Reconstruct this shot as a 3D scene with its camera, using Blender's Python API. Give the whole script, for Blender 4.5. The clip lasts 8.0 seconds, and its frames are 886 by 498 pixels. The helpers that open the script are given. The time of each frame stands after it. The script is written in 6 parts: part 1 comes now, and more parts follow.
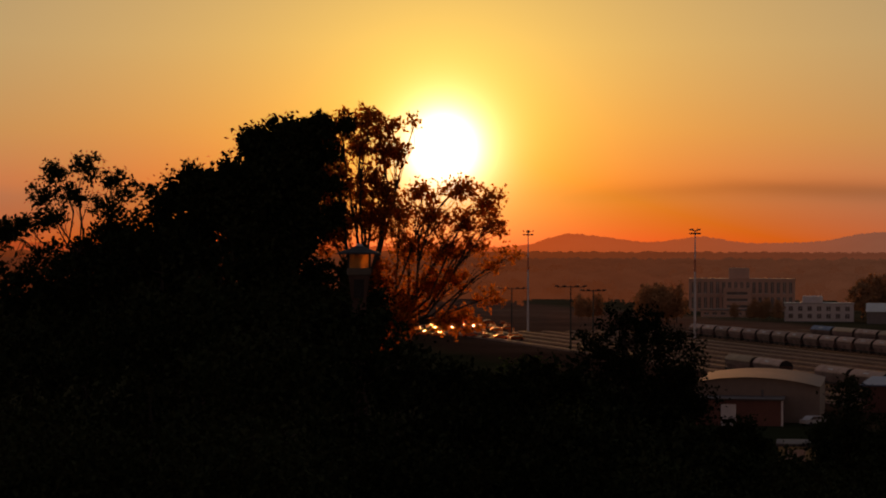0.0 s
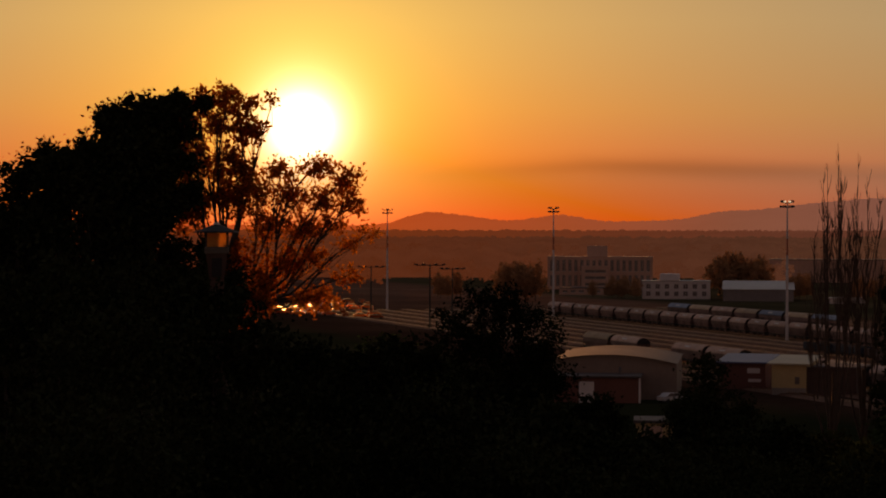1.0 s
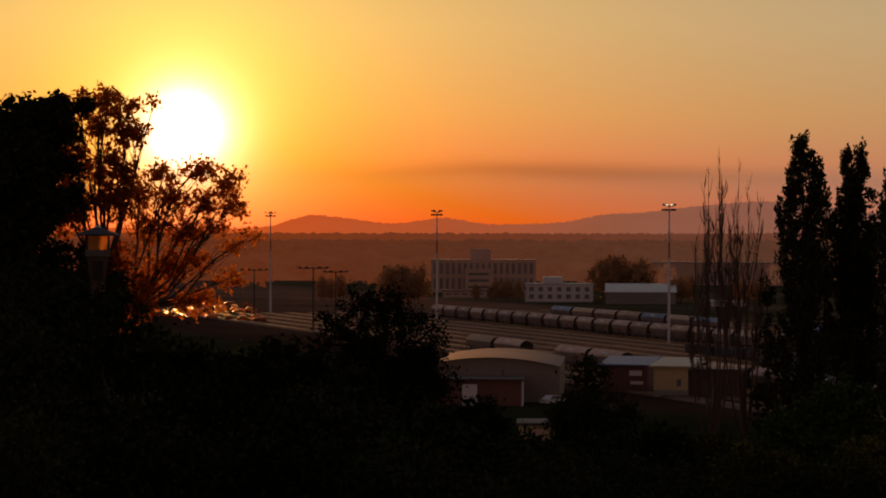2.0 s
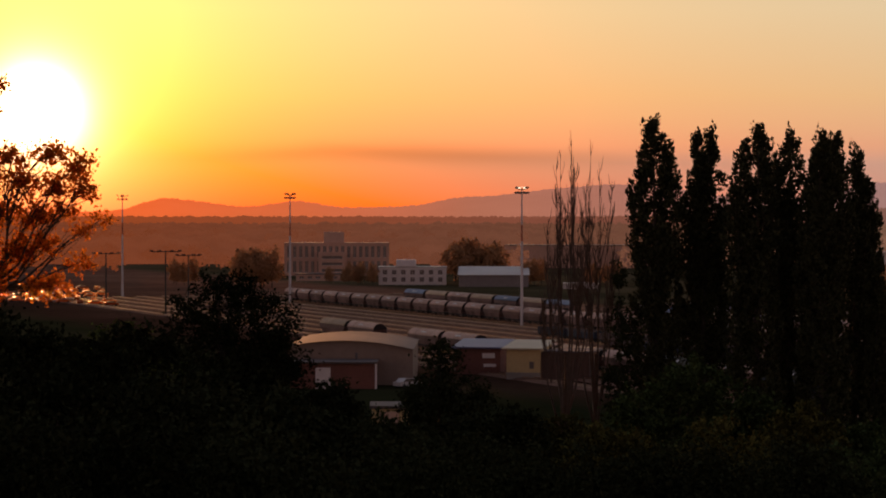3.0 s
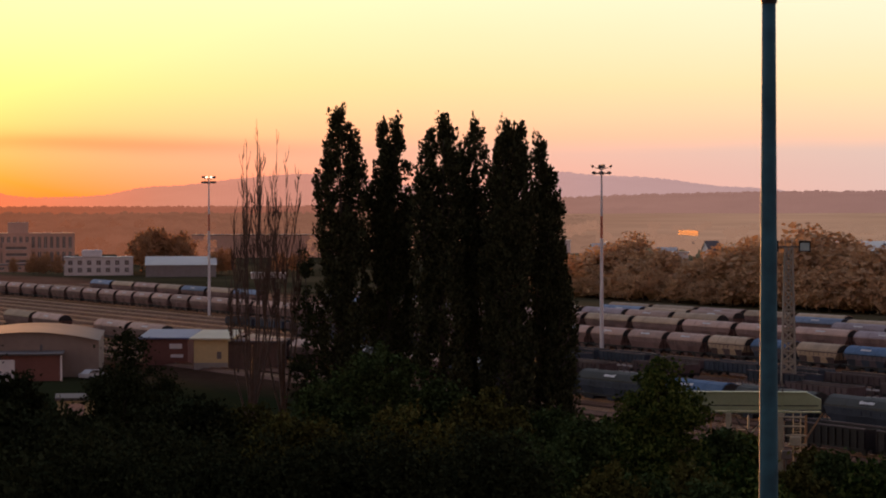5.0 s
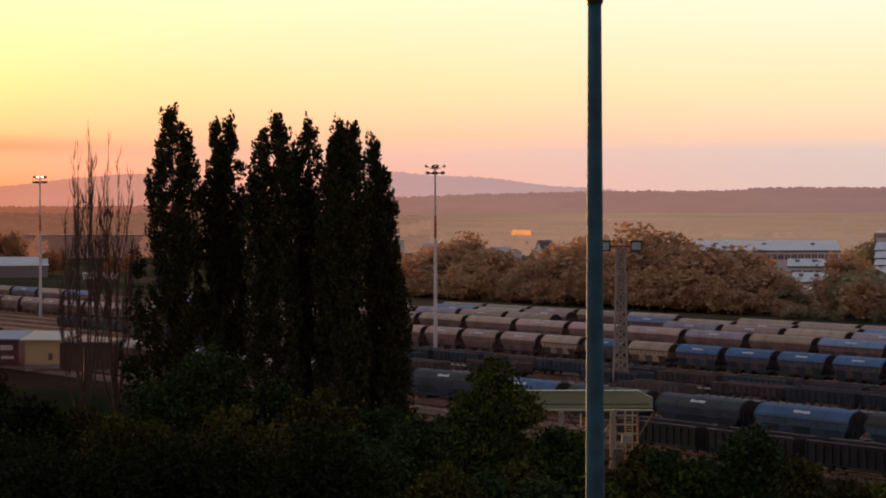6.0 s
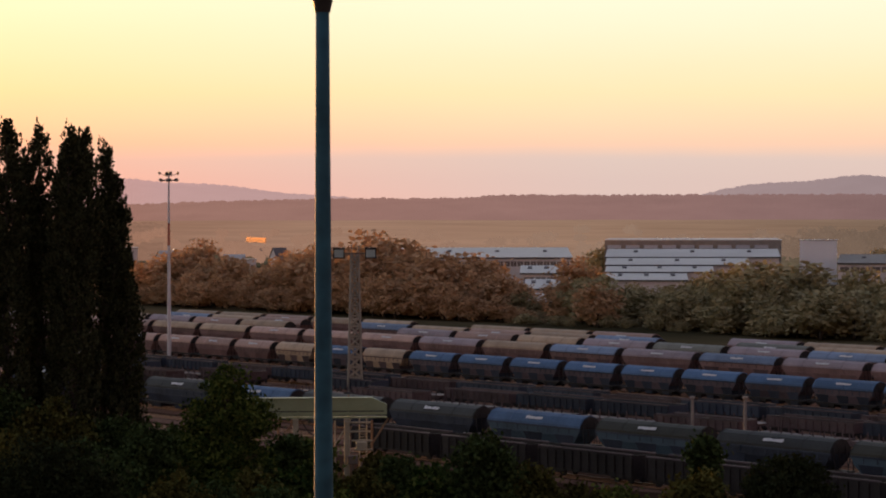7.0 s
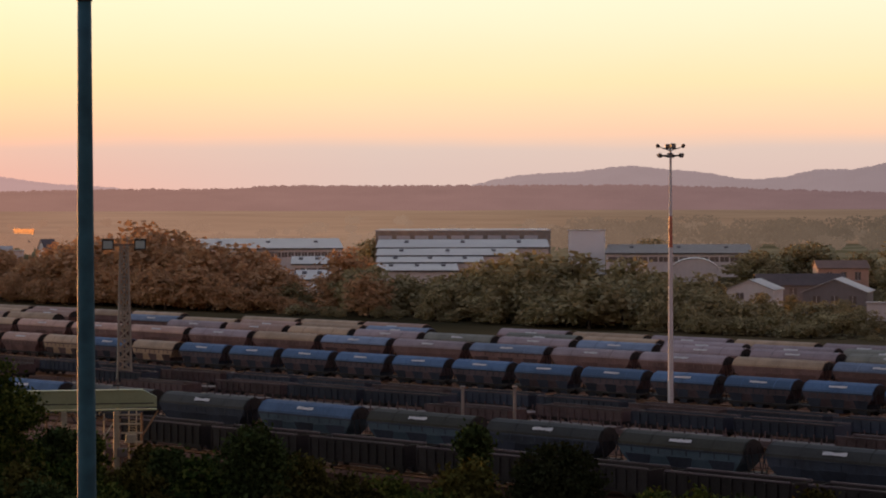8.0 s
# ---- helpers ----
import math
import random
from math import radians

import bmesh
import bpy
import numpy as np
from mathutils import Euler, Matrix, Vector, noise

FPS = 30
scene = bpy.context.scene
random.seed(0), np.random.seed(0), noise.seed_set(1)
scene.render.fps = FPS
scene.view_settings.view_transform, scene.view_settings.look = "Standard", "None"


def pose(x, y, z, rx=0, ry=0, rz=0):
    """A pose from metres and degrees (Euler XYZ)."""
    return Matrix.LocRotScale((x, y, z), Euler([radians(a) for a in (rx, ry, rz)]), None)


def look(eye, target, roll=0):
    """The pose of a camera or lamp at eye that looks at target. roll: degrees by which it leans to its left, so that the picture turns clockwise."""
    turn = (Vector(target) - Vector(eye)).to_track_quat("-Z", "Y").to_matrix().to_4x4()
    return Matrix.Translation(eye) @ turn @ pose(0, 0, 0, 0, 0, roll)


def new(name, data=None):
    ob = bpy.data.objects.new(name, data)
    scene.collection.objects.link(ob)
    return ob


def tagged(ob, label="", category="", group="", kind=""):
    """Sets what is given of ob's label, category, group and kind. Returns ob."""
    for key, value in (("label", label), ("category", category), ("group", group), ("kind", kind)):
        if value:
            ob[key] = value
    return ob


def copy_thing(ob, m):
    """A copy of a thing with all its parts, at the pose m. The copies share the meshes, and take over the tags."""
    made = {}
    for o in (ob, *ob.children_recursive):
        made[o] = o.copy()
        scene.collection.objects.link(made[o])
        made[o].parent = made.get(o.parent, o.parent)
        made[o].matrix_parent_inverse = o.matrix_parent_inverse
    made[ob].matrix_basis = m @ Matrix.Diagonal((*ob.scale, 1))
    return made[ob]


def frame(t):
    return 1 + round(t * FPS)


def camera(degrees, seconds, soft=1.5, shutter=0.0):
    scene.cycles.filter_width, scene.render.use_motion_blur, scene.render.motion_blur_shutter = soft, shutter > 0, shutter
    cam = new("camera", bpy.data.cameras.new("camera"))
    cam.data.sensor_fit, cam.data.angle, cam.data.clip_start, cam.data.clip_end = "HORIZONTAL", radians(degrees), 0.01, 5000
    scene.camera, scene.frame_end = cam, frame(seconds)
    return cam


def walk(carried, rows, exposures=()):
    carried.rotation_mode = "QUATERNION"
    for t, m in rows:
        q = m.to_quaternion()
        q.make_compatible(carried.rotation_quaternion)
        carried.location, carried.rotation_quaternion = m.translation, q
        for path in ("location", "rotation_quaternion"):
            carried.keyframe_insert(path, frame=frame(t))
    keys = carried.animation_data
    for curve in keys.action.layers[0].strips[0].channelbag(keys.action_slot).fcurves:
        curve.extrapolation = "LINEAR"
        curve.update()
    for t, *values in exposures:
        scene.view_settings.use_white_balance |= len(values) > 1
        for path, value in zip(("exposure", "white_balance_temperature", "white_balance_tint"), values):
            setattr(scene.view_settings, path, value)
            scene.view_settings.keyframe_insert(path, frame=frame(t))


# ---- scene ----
EYE = 25.0            # height of the camera over the rail yard
FOV = 20.2
cam = camera(FOV, 8.0, soft=1.95)

# seconds, heading right of the first view, pitch, roll (degrees)
PAN = [
    (0, -0.000, 0.087, 0.175),
    (0.5, 1.710, -0.330, 0.165),
    (1, 3.239, -0.403, 0.112),
    (1.2, 3.747, -0.429, 0.114),
    (2.3, 7.122, -0.313, 0.123),
    (2.5, 8.026, -0.434, 0.125),
    (3, 9.293, -0.713, 0.053),
    (3.5, 11.290, -0.822, -0.032),
    (4, 12.880, -0.798, 0.008),
    (4.5, 14.863, -0.869, -0.082),
    (4.7, 15.476, -0.913, -0.086),
    (5.8, 19.518, -0.975, -0.111),
    (6, 20.291, -0.965, -0.116),
    (6.5, 23.104, -0.869, -0.104),
    (7, 26.397, -0.808, -0.088),
    (7.5, 29.168, -0.932, -0.105),
    (8, 31.666, -1.032, -0.141),
]
STEP = 0.0576         # metres a second that the camera drifts to the right


def carried_pose(t, yaw, pitch, roll):
    s = STEP * (t - 6.5)
    a = radians(yaw)
    return (pose(s * math.cos(a), -s * math.sin(a), EYE, 0, 0, -yaw)
            @ pose(0, 0, 0, 90 + pitch, 0, 0) @ pose(0, 0, 0, 0, 0, roll))


walk(cam, [(row[0], carried_pose(*row)) for row in PAN],
     exposures=[(0.0, -1.5, 7400, 17), (1.2, -1.57, 8000, 22), (2.3, -1.1, 7450, 20), (2.5, -1.0, 7400, 20), (3.0, -0.57, 6950, 20), (3.5, -0.24, 6600, 18),
                (4.5, 0.08, 6350, 15), (6.0, 0.18, 6150, 12), (8.0, 0.15, 6340, 11)])

# ---- sky and sun ----
SUN_AZ, SUN_EL = 0.0, 2.42
sun_dir = Vector((math.sin(radians(SUN_AZ)) * math.cos(radians(SUN_EL)),
                  math.cos(radians(SUN_AZ)) * math.cos(radians(SUN_EL)), math.sin(radians(SUN_EL))))

world = bpy.data.worlds.new("sunset_sky")
scene.world = world
world.use_nodes = True
wt = world.node_tree
wt.nodes.clear()


def node(tree, kind, **values):
    n = tree.nodes.new(kind)
    for key, value in values.items():
        if key == "op":
            n.operation = value
        elif key == "blend":
            n.data_type, n.blend_type, n.clamp_factor = "RGBA", value, True
    return n


def calc(tree, op, a, b=None, c=None):
    n = node(tree, "ShaderNodeMath", op=op)
    for i, v in enumerate((a, b, c)):
        if v is None:
            continue
        if isinstance(v, (int, float)):
            n.inputs[i].default_value = v
        else:
            tree.links.new(v, n.inputs[i])
    return n.outputs[0]


def vcalc(tree, op, a, b=None):
    n = node(tree, "ShaderNodeVectorMath", op=op)
    for i, v in enumerate((a, b)):
        if v is None:
            continue
        if isinstance(v, (tuple, list, Vector)):
            n.inputs[i].default_value = v
        else:
            tree.links.new(v, n.inputs[i])
    return n.outputs["Value"] if op == "DOT_PRODUCT" else n.outputs["Vector"]


def scaled(tree, colour, factor):
    n = node(tree, "ShaderNodeVectorMath", op="SCALE")
    if isinstance(colour, tuple):
        n.inputs[0].default_value = colour
    else:
        tree.links.new(colour, n.inputs[0])
    tree.links.new(factor, n.inputs["Scale"])
    return n.outputs["Vector"]


def ramp(tree, fac, stops):
    n = tree.nodes.new("ShaderNodeValToRGB")
    e = n.color_ramp.elements
    while len(e) < len(stops):
        e.new(0.5)
    for el, (p, c) in zip(e, stops):
        el.position, el.color = p, (*c, 1) if len(c) == 3 else c
    tree.links.new(fac, n.inputs[0])
    return n.outputs[0]


coord = wt.nodes.new("ShaderNodeTexCoord").outputs["Generated"]
split = wt.nodes.new("ShaderNodeSeparateXYZ")
wt.links.new(coord, split.inputs[0])
elev = calc(wt, "MULTIPLY", calc(wt, "ARCSINE", split.outputs["Z"]), 57.2958)
# slow unevenness of the haze bank's upper edge
stretch = vcalc(wt, "MULTIPLY", coord, (9.0, 9.0, 60.0))
nz = wt.nodes.new("ShaderNodeTexNoise")
nz.inputs["Scale"].default_value, nz.inputs["Detail"].default_value = 1.0, 3.0
wt.links.new(stretch, nz.inputs["Vector"])
wobble = calc(wt, "MULTIPLY_ADD", nz.outputs["Fac"], 0.3, -0.15)
elev_w = calc(wt, "ADD", elev, wobble)
fac = calc(wt, "POWER", calc(wt, "DIVIDE", calc(wt, "MAXIMUM", elev_w, 0.0), 90.0), 0.5)


def at_el(deg):
    return (deg / 90.0) ** 0.5


sky = ramp(wt, fac, [(0.0, (0.69, 0.48, 0.405)), (at_el(0.8), (0.685, 0.505, 0.43)), (at_el(1.28), (0.70, 0.53, 0.445)),
                     (at_el(1.62), (0.92, 0.58, 0.39)), (at_el(2.8), (0.98, 0.74, 0.42)), (at_el(4.8), (0.95, 0.86, 0.60)),
                     (at_el(10), (0.70, 0.70, 0.66)), (at_el(30), (0.34, 0.38, 0.46)), (1.0, (0.20, 0.25, 0.36))])
# nearer the sun the whole sky turns orange
angle = calc(wt, "MULTIPLY", calc(wt, "ARCCOSINE", calc(wt, "MINIMUM", vcalc(wt, "DOT_PRODUCT", coord, tuple(sun_dir)), 0.9999999)), 57.2958)
warm = calc(wt, "MAXIMUM", calc(wt, "MULTIPLY_ADD", calc(wt, "EXPONENT", calc(wt, "DIVIDE", angle, -14.0)), 1.13, -0.13), 0.0)
low = calc(wt, "EXPONENT", calc(wt, "DIVIDE", calc(wt, "MAXIMUM", elev, 0.0), -1.5))
gain = wt.nodes.new("ShaderNodeCombineXYZ")
wt.links.new(calc(wt, "MULTIPLY_ADD", warm, calc(wt, "MULTIPLY_ADD", low, 2.0, 0.45), 1.0), gain.inputs[0])
wt.links.new(calc(wt, "MULTIPLY_ADD", warm, calc(wt, "MULTIPLY_ADD", low, -1.25, -0.03), 1.0), gain.inputs[1])
wt.links.new(calc(wt, "MAXIMUM", calc(wt, "MULTIPLY_ADD", warm, calc(wt, "MULTIPLY_ADD", low, -1.35, -0.78), 1.0), 0.05), gain.inputs[2])
total = vcalc(wt, "MULTIPLY", sky, gain.outputs[0])
# a flat grey-brown cloud lies over the haze right of the sun
bearing = calc(wt, "MULTIPLY", calc(wt, "ARCTAN2", split.outputs["X"], split.outputs["Y"]), 57.2958)
lie = calc(wt, "MULTIPLY_ADD", calc(wt, "ABSOLUTE", calc(wt, "SUBTRACT", bearing, 6.5)), -0.035, 1.56)
dist = calc(wt, "DIVIDE", calc(wt, "SUBTRACT", elev_w, lie), 0.21)
cloud = calc(wt, "EXPONENT", calc(wt, "MULTIPLY", calc(wt, "MULTIPLY", dist, dist), -1.0))
side = calc(wt, "DIVIDE", calc(wt, "SUBTRACT", bearing, 8.3), 5.0)
cloud = calc(wt, "MULTIPLY", cloud, calc(wt, "EXPONENT", calc(wt, "MULTIPLY", calc(wt, "MULTIPLY", side, side), -1.0)))
total = scaled(wt, total, calc(wt, "MULTIPLY_ADD", cloud, -0.32, 1.0))
# away from the sunset the sky falls off to dusk
away = wt.nodes.new("ShaderNodeMapRange")
away.interpolation_type = "SMOOTHSTEP"
wt.links.new(angle, away.inputs["Value"])
for key, v in (("From Min", 40.0), ("From Max", 115.0), ("To Min", 1.0), ("To Max", 0.0)):
    away.inputs[key].default_value = v
dusk = wt.nodes.new("ShaderNodeCombineXYZ")
# the band of rosy light over the horizon that faces the sunset
rosy = calc(wt, "EXPONENT", calc(wt, "DIVIDE", calc(wt, "MAXIMUM", elev, 0.0), -14.0))
for i, (v, pink) in enumerate(((0.42, 0.26), (0.36, 0.03), (0.395, -0.06))):
    level = calc(wt, "MULTIPLY_ADD", rosy, pink, v)
    back = calc(wt, "MULTIPLY", calc(wt, "SUBTRACT", 1.0, away.outputs["Result"]), level)
    wt.links.new(calc(wt, "ADD", away.outputs["Result"], back), dusk.inputs[i])
total = vcalc(wt, "MULTIPLY", total, dusk.outputs[0])
near_sun = calc(wt, "DIVIDE", angle, 9.0)
total = scaled(wt, total, calc(wt, "MULTIPLY_ADD", calc(wt, "EXPONENT", calc(wt, "MULTIPLY", calc(wt, "MULTIPLY", near_sun, near_sun), -1.0)), 0.48, 1.0))
# glow round the sun and its blinding core
halo = calc(wt, "MULTIPLY", calc(wt, "EXPONENT", calc(wt, "DIVIDE", angle, -1.8)), 2.9)
total = vcalc(wt, "ADD", total, scaled(wt, (1.0, 0.93, 0.2), halo))
core = calc(wt, "MULTIPLY", calc(wt, "EXPONENT", calc(wt, "DIVIDE", angle, -0.36)), 30.0)
total = vcalc(wt, "ADD", total, scaled(wt, (1.0, 0.95, 0.8), core))
nishita = wt.nodes.new("ShaderNodeTexSky")
nishita.sky_type, nishita.sun_disc = "NISHITA", False
nishita.sun_elevation, nishita.sun_rotation = radians(SUN_EL), radians(SUN_AZ)
nishita.dust_density = 4.0
glow = node(wt, "ShaderNodeVectorMath", op="SCALE")
wt.links.new(nishita.outputs[0], glow.inputs[0])
glow.inputs["Scale"].default_value = 0.008
total = vcalc(wt, "ADD", total, glow.outputs["Vector"])
bg = wt.nodes.new("ShaderNodeBackground")
wt.links.new(total, bg.inputs["Color"])
bg.inputs["Strength"].default_value = 1.0
wt.links.new(bg.outputs[0], wt.nodes.new("ShaderNodeOutputWorld").inputs[0])

sun = new("sun", bpy.data.lights.new("sun", "SUN"))
sun.data.energy, sun.data.angle, sun.data.color = 4.0, radians(0.6), (1.0, 0.42, 0.13)
sun.matrix_world = look(sun_dir * 100, (0, 0, 0))


# ---- materials ----
def material(name, colour, rough=0.7, metal=0.0, vary=0.35, scale=1.5, fine=12.0, bump=0.0, tint=None, island=False,
             translucent=0.0, each=0.0, stretch=(1, 1, 1), gloss=0.5):
    """Two scales of noise over a base colour. each: how much single objects differ."""
    m = bpy.data.materials.new(name)
    m.use_nodes = True
    t = m.node_tree
    p = t.nodes["Principled BSDF"]
    p.inputs["Roughness"].default_value, p.inputs["Metallic"].default_value = rough, metal
    p.inputs["Specular IOR Level"].default_value = gloss
    pos = vcalc(t, "MULTIPLY", t.nodes.new("ShaderNodeTexCoord").outputs["Object"], stretch)
    tones = []
    for s in (scale, fine):
        n = t.nodes.new("ShaderNodeTexNoise")
        n.inputs["Scale"].default_value, n.inputs["Detail"].default_value = s, 4.0
        t.links.new(pos, n.inputs["Vector"])
        tones.append(n.outputs["Fac"])
    mixed = calc(t, "ADD", calc(t, "MULTIPLY", tones[0], 0.6), calc(t, "MULTIPLY", tones[1], 0.4))
    if island:
        mixed = calc(t, "ADD", calc(t, "MULTIPLY", mixed, 0.5),
                     calc(t, "MULTIPLY", t.nodes.new("ShaderNodeNewGeometry").outputs["Random Per Island"], 0.5))
    if each:
        mixed = calc(t, "ADD", mixed, calc(t, "MULTIPLY_ADD", t.nodes.new("ShaderNodeObjectInfo").outputs["Random"], each, -each / 2))
    lo = tuple(c * (1 - vary) for c in colour)
    hi = tint or tuple(min(1, c * (1 + vary)) for c in colour)
    col = ramp(t, mixed, [(0.3, lo), (0.7, hi)])
    t.links.new(col, p.inputs["Base Color"])
    if bump:
        b = t.nodes.new("ShaderNodeBump")
        b.inputs["Strength"].default_value, b.inputs["Distance"].default_value = bump, 0.05
        t.links.new(tones[1], b.inputs["Height"])
        t.links.new(b.outputs[0], p.inputs["Normal"])
    if translucent:
        tr = t.nodes.new("ShaderNodeBsdfTranslucent")
        t.links.new(col, tr.inputs["Color"])
        mx = t.nodes.new("ShaderNodeMixShader")
        mx.inputs[0].default_value = translucent
        t.links.new(p.outputs[0], mx.inputs[1])
        t.links.new(tr.outputs[0], mx.inputs[2])
        t.links.new(mx.outputs[0], t.nodes["Material Output"].inputs["Surface"])
    return m


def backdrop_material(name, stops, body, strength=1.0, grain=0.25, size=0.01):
    """Far land behind kilometres of lit air: that haze is painted in as emission, coloured by the bearing."""
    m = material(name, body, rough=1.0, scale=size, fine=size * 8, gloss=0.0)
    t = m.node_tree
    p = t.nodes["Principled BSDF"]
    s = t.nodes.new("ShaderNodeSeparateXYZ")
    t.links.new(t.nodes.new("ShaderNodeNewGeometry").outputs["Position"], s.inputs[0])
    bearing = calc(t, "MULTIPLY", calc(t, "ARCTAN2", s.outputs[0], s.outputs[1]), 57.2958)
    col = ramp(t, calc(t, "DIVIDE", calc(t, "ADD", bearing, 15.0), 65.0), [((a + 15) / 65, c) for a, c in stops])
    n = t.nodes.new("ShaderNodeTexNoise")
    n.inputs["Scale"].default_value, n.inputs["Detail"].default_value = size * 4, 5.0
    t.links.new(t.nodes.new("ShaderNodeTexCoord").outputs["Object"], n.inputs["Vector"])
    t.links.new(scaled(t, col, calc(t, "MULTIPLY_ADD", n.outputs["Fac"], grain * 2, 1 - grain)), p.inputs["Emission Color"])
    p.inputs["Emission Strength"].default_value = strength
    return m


LEAF_NEAR = material("leaf_dark_green", (0.027, 0.033, 0.015), rough=0.7, vary=0.5, scale=0.6, fine=5, island=True, gloss=0.0, each=0.4)
LEAF_POPLAR = material("leaf_poplar", (0.055, 0.06, 0.03), rough=0.7, vary=0.5, scale=0.5, fine=4, island=True, gloss=0.0)
LEAF_SHRUB = material("leaf_shrub", (0.058, 0.112, 0.028), rough=0.7, vary=0.55, scale=0.4, fine=3, island=True, gloss=0.0,
                      tint=(0.14, 0.165, 0.038), each=0.5)
LEAF_OLIVE = material("leaf_olive", (0.088, 0.084, 0.024), rough=0.7, vary=0.55, scale=0.4, fine=3, island=True, gloss=0.0, each=0.4)
LEAF_FOOT = material("leaf_undergrowth", (0.055, 0.08, 0.028), rough=0.7, vary=0.5, scale=0.4, fine=3, island=True, gloss=0.0, each=0.15)
# Far foliage paled and warmed: haze is put into these three leaf colours.
LEAF_BELT = material("leaf_haze_olive", (0.38, 0.335, 0.185), rough=0.9, vary=0.12, scale=0.15, fine=1.2, island=True, translucent=0.1, each=0.4, gloss=0.1)
LEAF_UMBER = material("leaf_haze_umber", (0.42, 0.24, 0.125), rough=0.9, vary=0.14, scale=0.15, fine=1.2, island=True, translucent=0.2, each=0.4, gloss=0.1)
LEAF_RUSSET = material("leaf_haze_russet", (0.56, 0.36, 0.20), rough=0.9, vary=0.15, scale=0.15, fine=1.2, island=True, translucent=0.2, each=0.4, gloss=0.1)
# Orange leaf copies: the glare round the sun is put into their colour.
LEAF_GLARE = material("leaf_sun_glare", (0.6, 0.19, 0.026), rough=0.7, vary=0.4, scale=0.6, fine=5, island=True, translucent=0.85, gloss=0.05)
LEAF_HALF_GLARE = material("leaf_half_glare", (0.5, 0.15, 0.022), rough=0.7, vary=0.5, scale=0.6, fine=5, island=True, translucent=0.8, gloss=0.05)
BARK = material("bark", (0.065, 0.050, 0.038), rough=0.9, vary=0.4, scale=2, fine=14, bump=0.4)
BARK_PALE = material("bark_dead", (0.095, 0.06, 0.043), rough=0.9, vary=0.4, scale=2, fine=14, bump=0.4)
BALLAST = material("ballast", (0.18, 0.105, 0.075), rough=0.95, vary=0.4, scale=0.2, fine=3.0, gloss=0.05)
RAIL = material("rail_steel", (0.34, 0.20, 0.13), rough=0.45, metal=1.0, vary=0.3)
SLEEPER = material("sleeper", (0.11, 0.068, 0.048), rough=0.9)
GALV = material("galvanised_steel", (0.036, 0.115, 0.155), rough=0.7, metal=0.1, vary=0.4, scale=2.0, fine=9.0, bump=0.08, gloss=0.3)
MAST_PAINT = material("mast_paint", (0.72, 0.70, 0.70), rough=0.75, metal=0.0, gloss=0.2, vary=0.12, scale=0.3)
MAST_RED = material("mast_red_band", (0.50, 0.16, 0.10), rough=0.5, vary=0.15)
DARK_METAL = material("dark_metal", (0.05, 0.048, 0.047), rough=0.5, metal=0.5, vary=0.3)
BLACK = material("blackened_steel", (0.022, 0.02, 0.02), rough=0.75, vary=0.4)
LAMP_GLASS = material("lamp_glass", (0.35, 0.36, 0.36), rough=0.12, vary=0.1, gloss=0.8)
LENS_BLUE = material("lamp_lens", (0.36, 0.50, 0.50), rough=0.25, vary=0.12, scale=2.0, gloss=0.6)
CONCRETE = material("concrete", (0.30, 0.27, 0.24), rough=0.85, vary=0.25, scale=0.5, fine=6, bump=0.1)
MAST_CONCRETE = material("weathered_mast_paint", (0.34, 0.32, 0.26), rough=0.85, vary=0.22, scale=0.5, fine=6)
CONCRETE_DARK = material("old_concrete", (0.17, 0.15, 0.125), rough=0.9, vary=0.3, scale=0.5, fine=6)
WHITE_ROOF = material("white_sheet_roof", (0.52, 0.49, 0.47), rough=0.5, vary=0.12, scale=0.08, fine=1.0)
GREY_ROOF = material("grey_sheet_roof", (0.17, 0.16, 0.165), rough=0.85, gloss=0.08, vary=0.18, scale=0.1, fine=1.0)
DARK_ROOF = material("dark_roof", (0.12, 0.095, 0.09), rough=0.8, vary=0.25, scale=0.2, fine=2.0)
CREAM_ROOF = material("cream_sheet_roof", (0.62, 0.53, 0.37), rough=0.6, vary=0.12, scale=0.2, fine=1.0)
TILE_ROOF = material("clay_tile_roof", (0.26, 0.17, 0.13), rough=0.85, vary=0.25, scale=0.2, fine=2.0)
BLUE_ROOF = material("blue_sheet_roof", (0.13, 0.15, 0.28), rough=0.45, vary=0.15, scale=0.2)
WHITE_WALL = material("white_render", (0.80, 0.76, 0.74), rough=0.85, vary=0.12, scale=0.08, fine=0.8)
BRIGHT_WALL = material("fresh_white_cladding", (0.93, 0.95, 0.97), rough=0.6, vary=0.04, scale=0.08, fine=0.8)
# Pale render warmed to peach, haze put into the wall colour.
HAZE_PEACH_WALL = material("haze_peach_render", (0.66, 0.44, 0.34), rough=0.85, vary=0.15, scale=0.06, fine=0.7)
GREY_WALL = material("grey_render", (0.27, 0.25, 0.25), rough=0.85, vary=0.18, scale=0.1, fine=0.8)
HALL_WALL = material("grey_beige_sheet", (0.30, 0.235, 0.195), rough=0.85, vary=0.16, scale=0.1, fine=0.8, gloss=0.1)
YELLOW_WALL = material("ochre_render", (0.60, 0.46, 0.23), rough=0.85, vary=0.15, scale=0.3, fine=2.0)
RED_WALL = material("red_brown_wall", (0.20, 0.085, 0.065), rough=0.85, vary=0.2, scale=0.3, fine=3.0)
WINDOW = material("window_glass", (0.2, 0.17, 0.155), rough=0.12, vary=0.2, gloss=0.8)
GREEN_PAINT = material("pale_green_paint", (0.34, 0.41, 0.24), rough=0.5, vary=0.15, scale=0.5, fine=5)
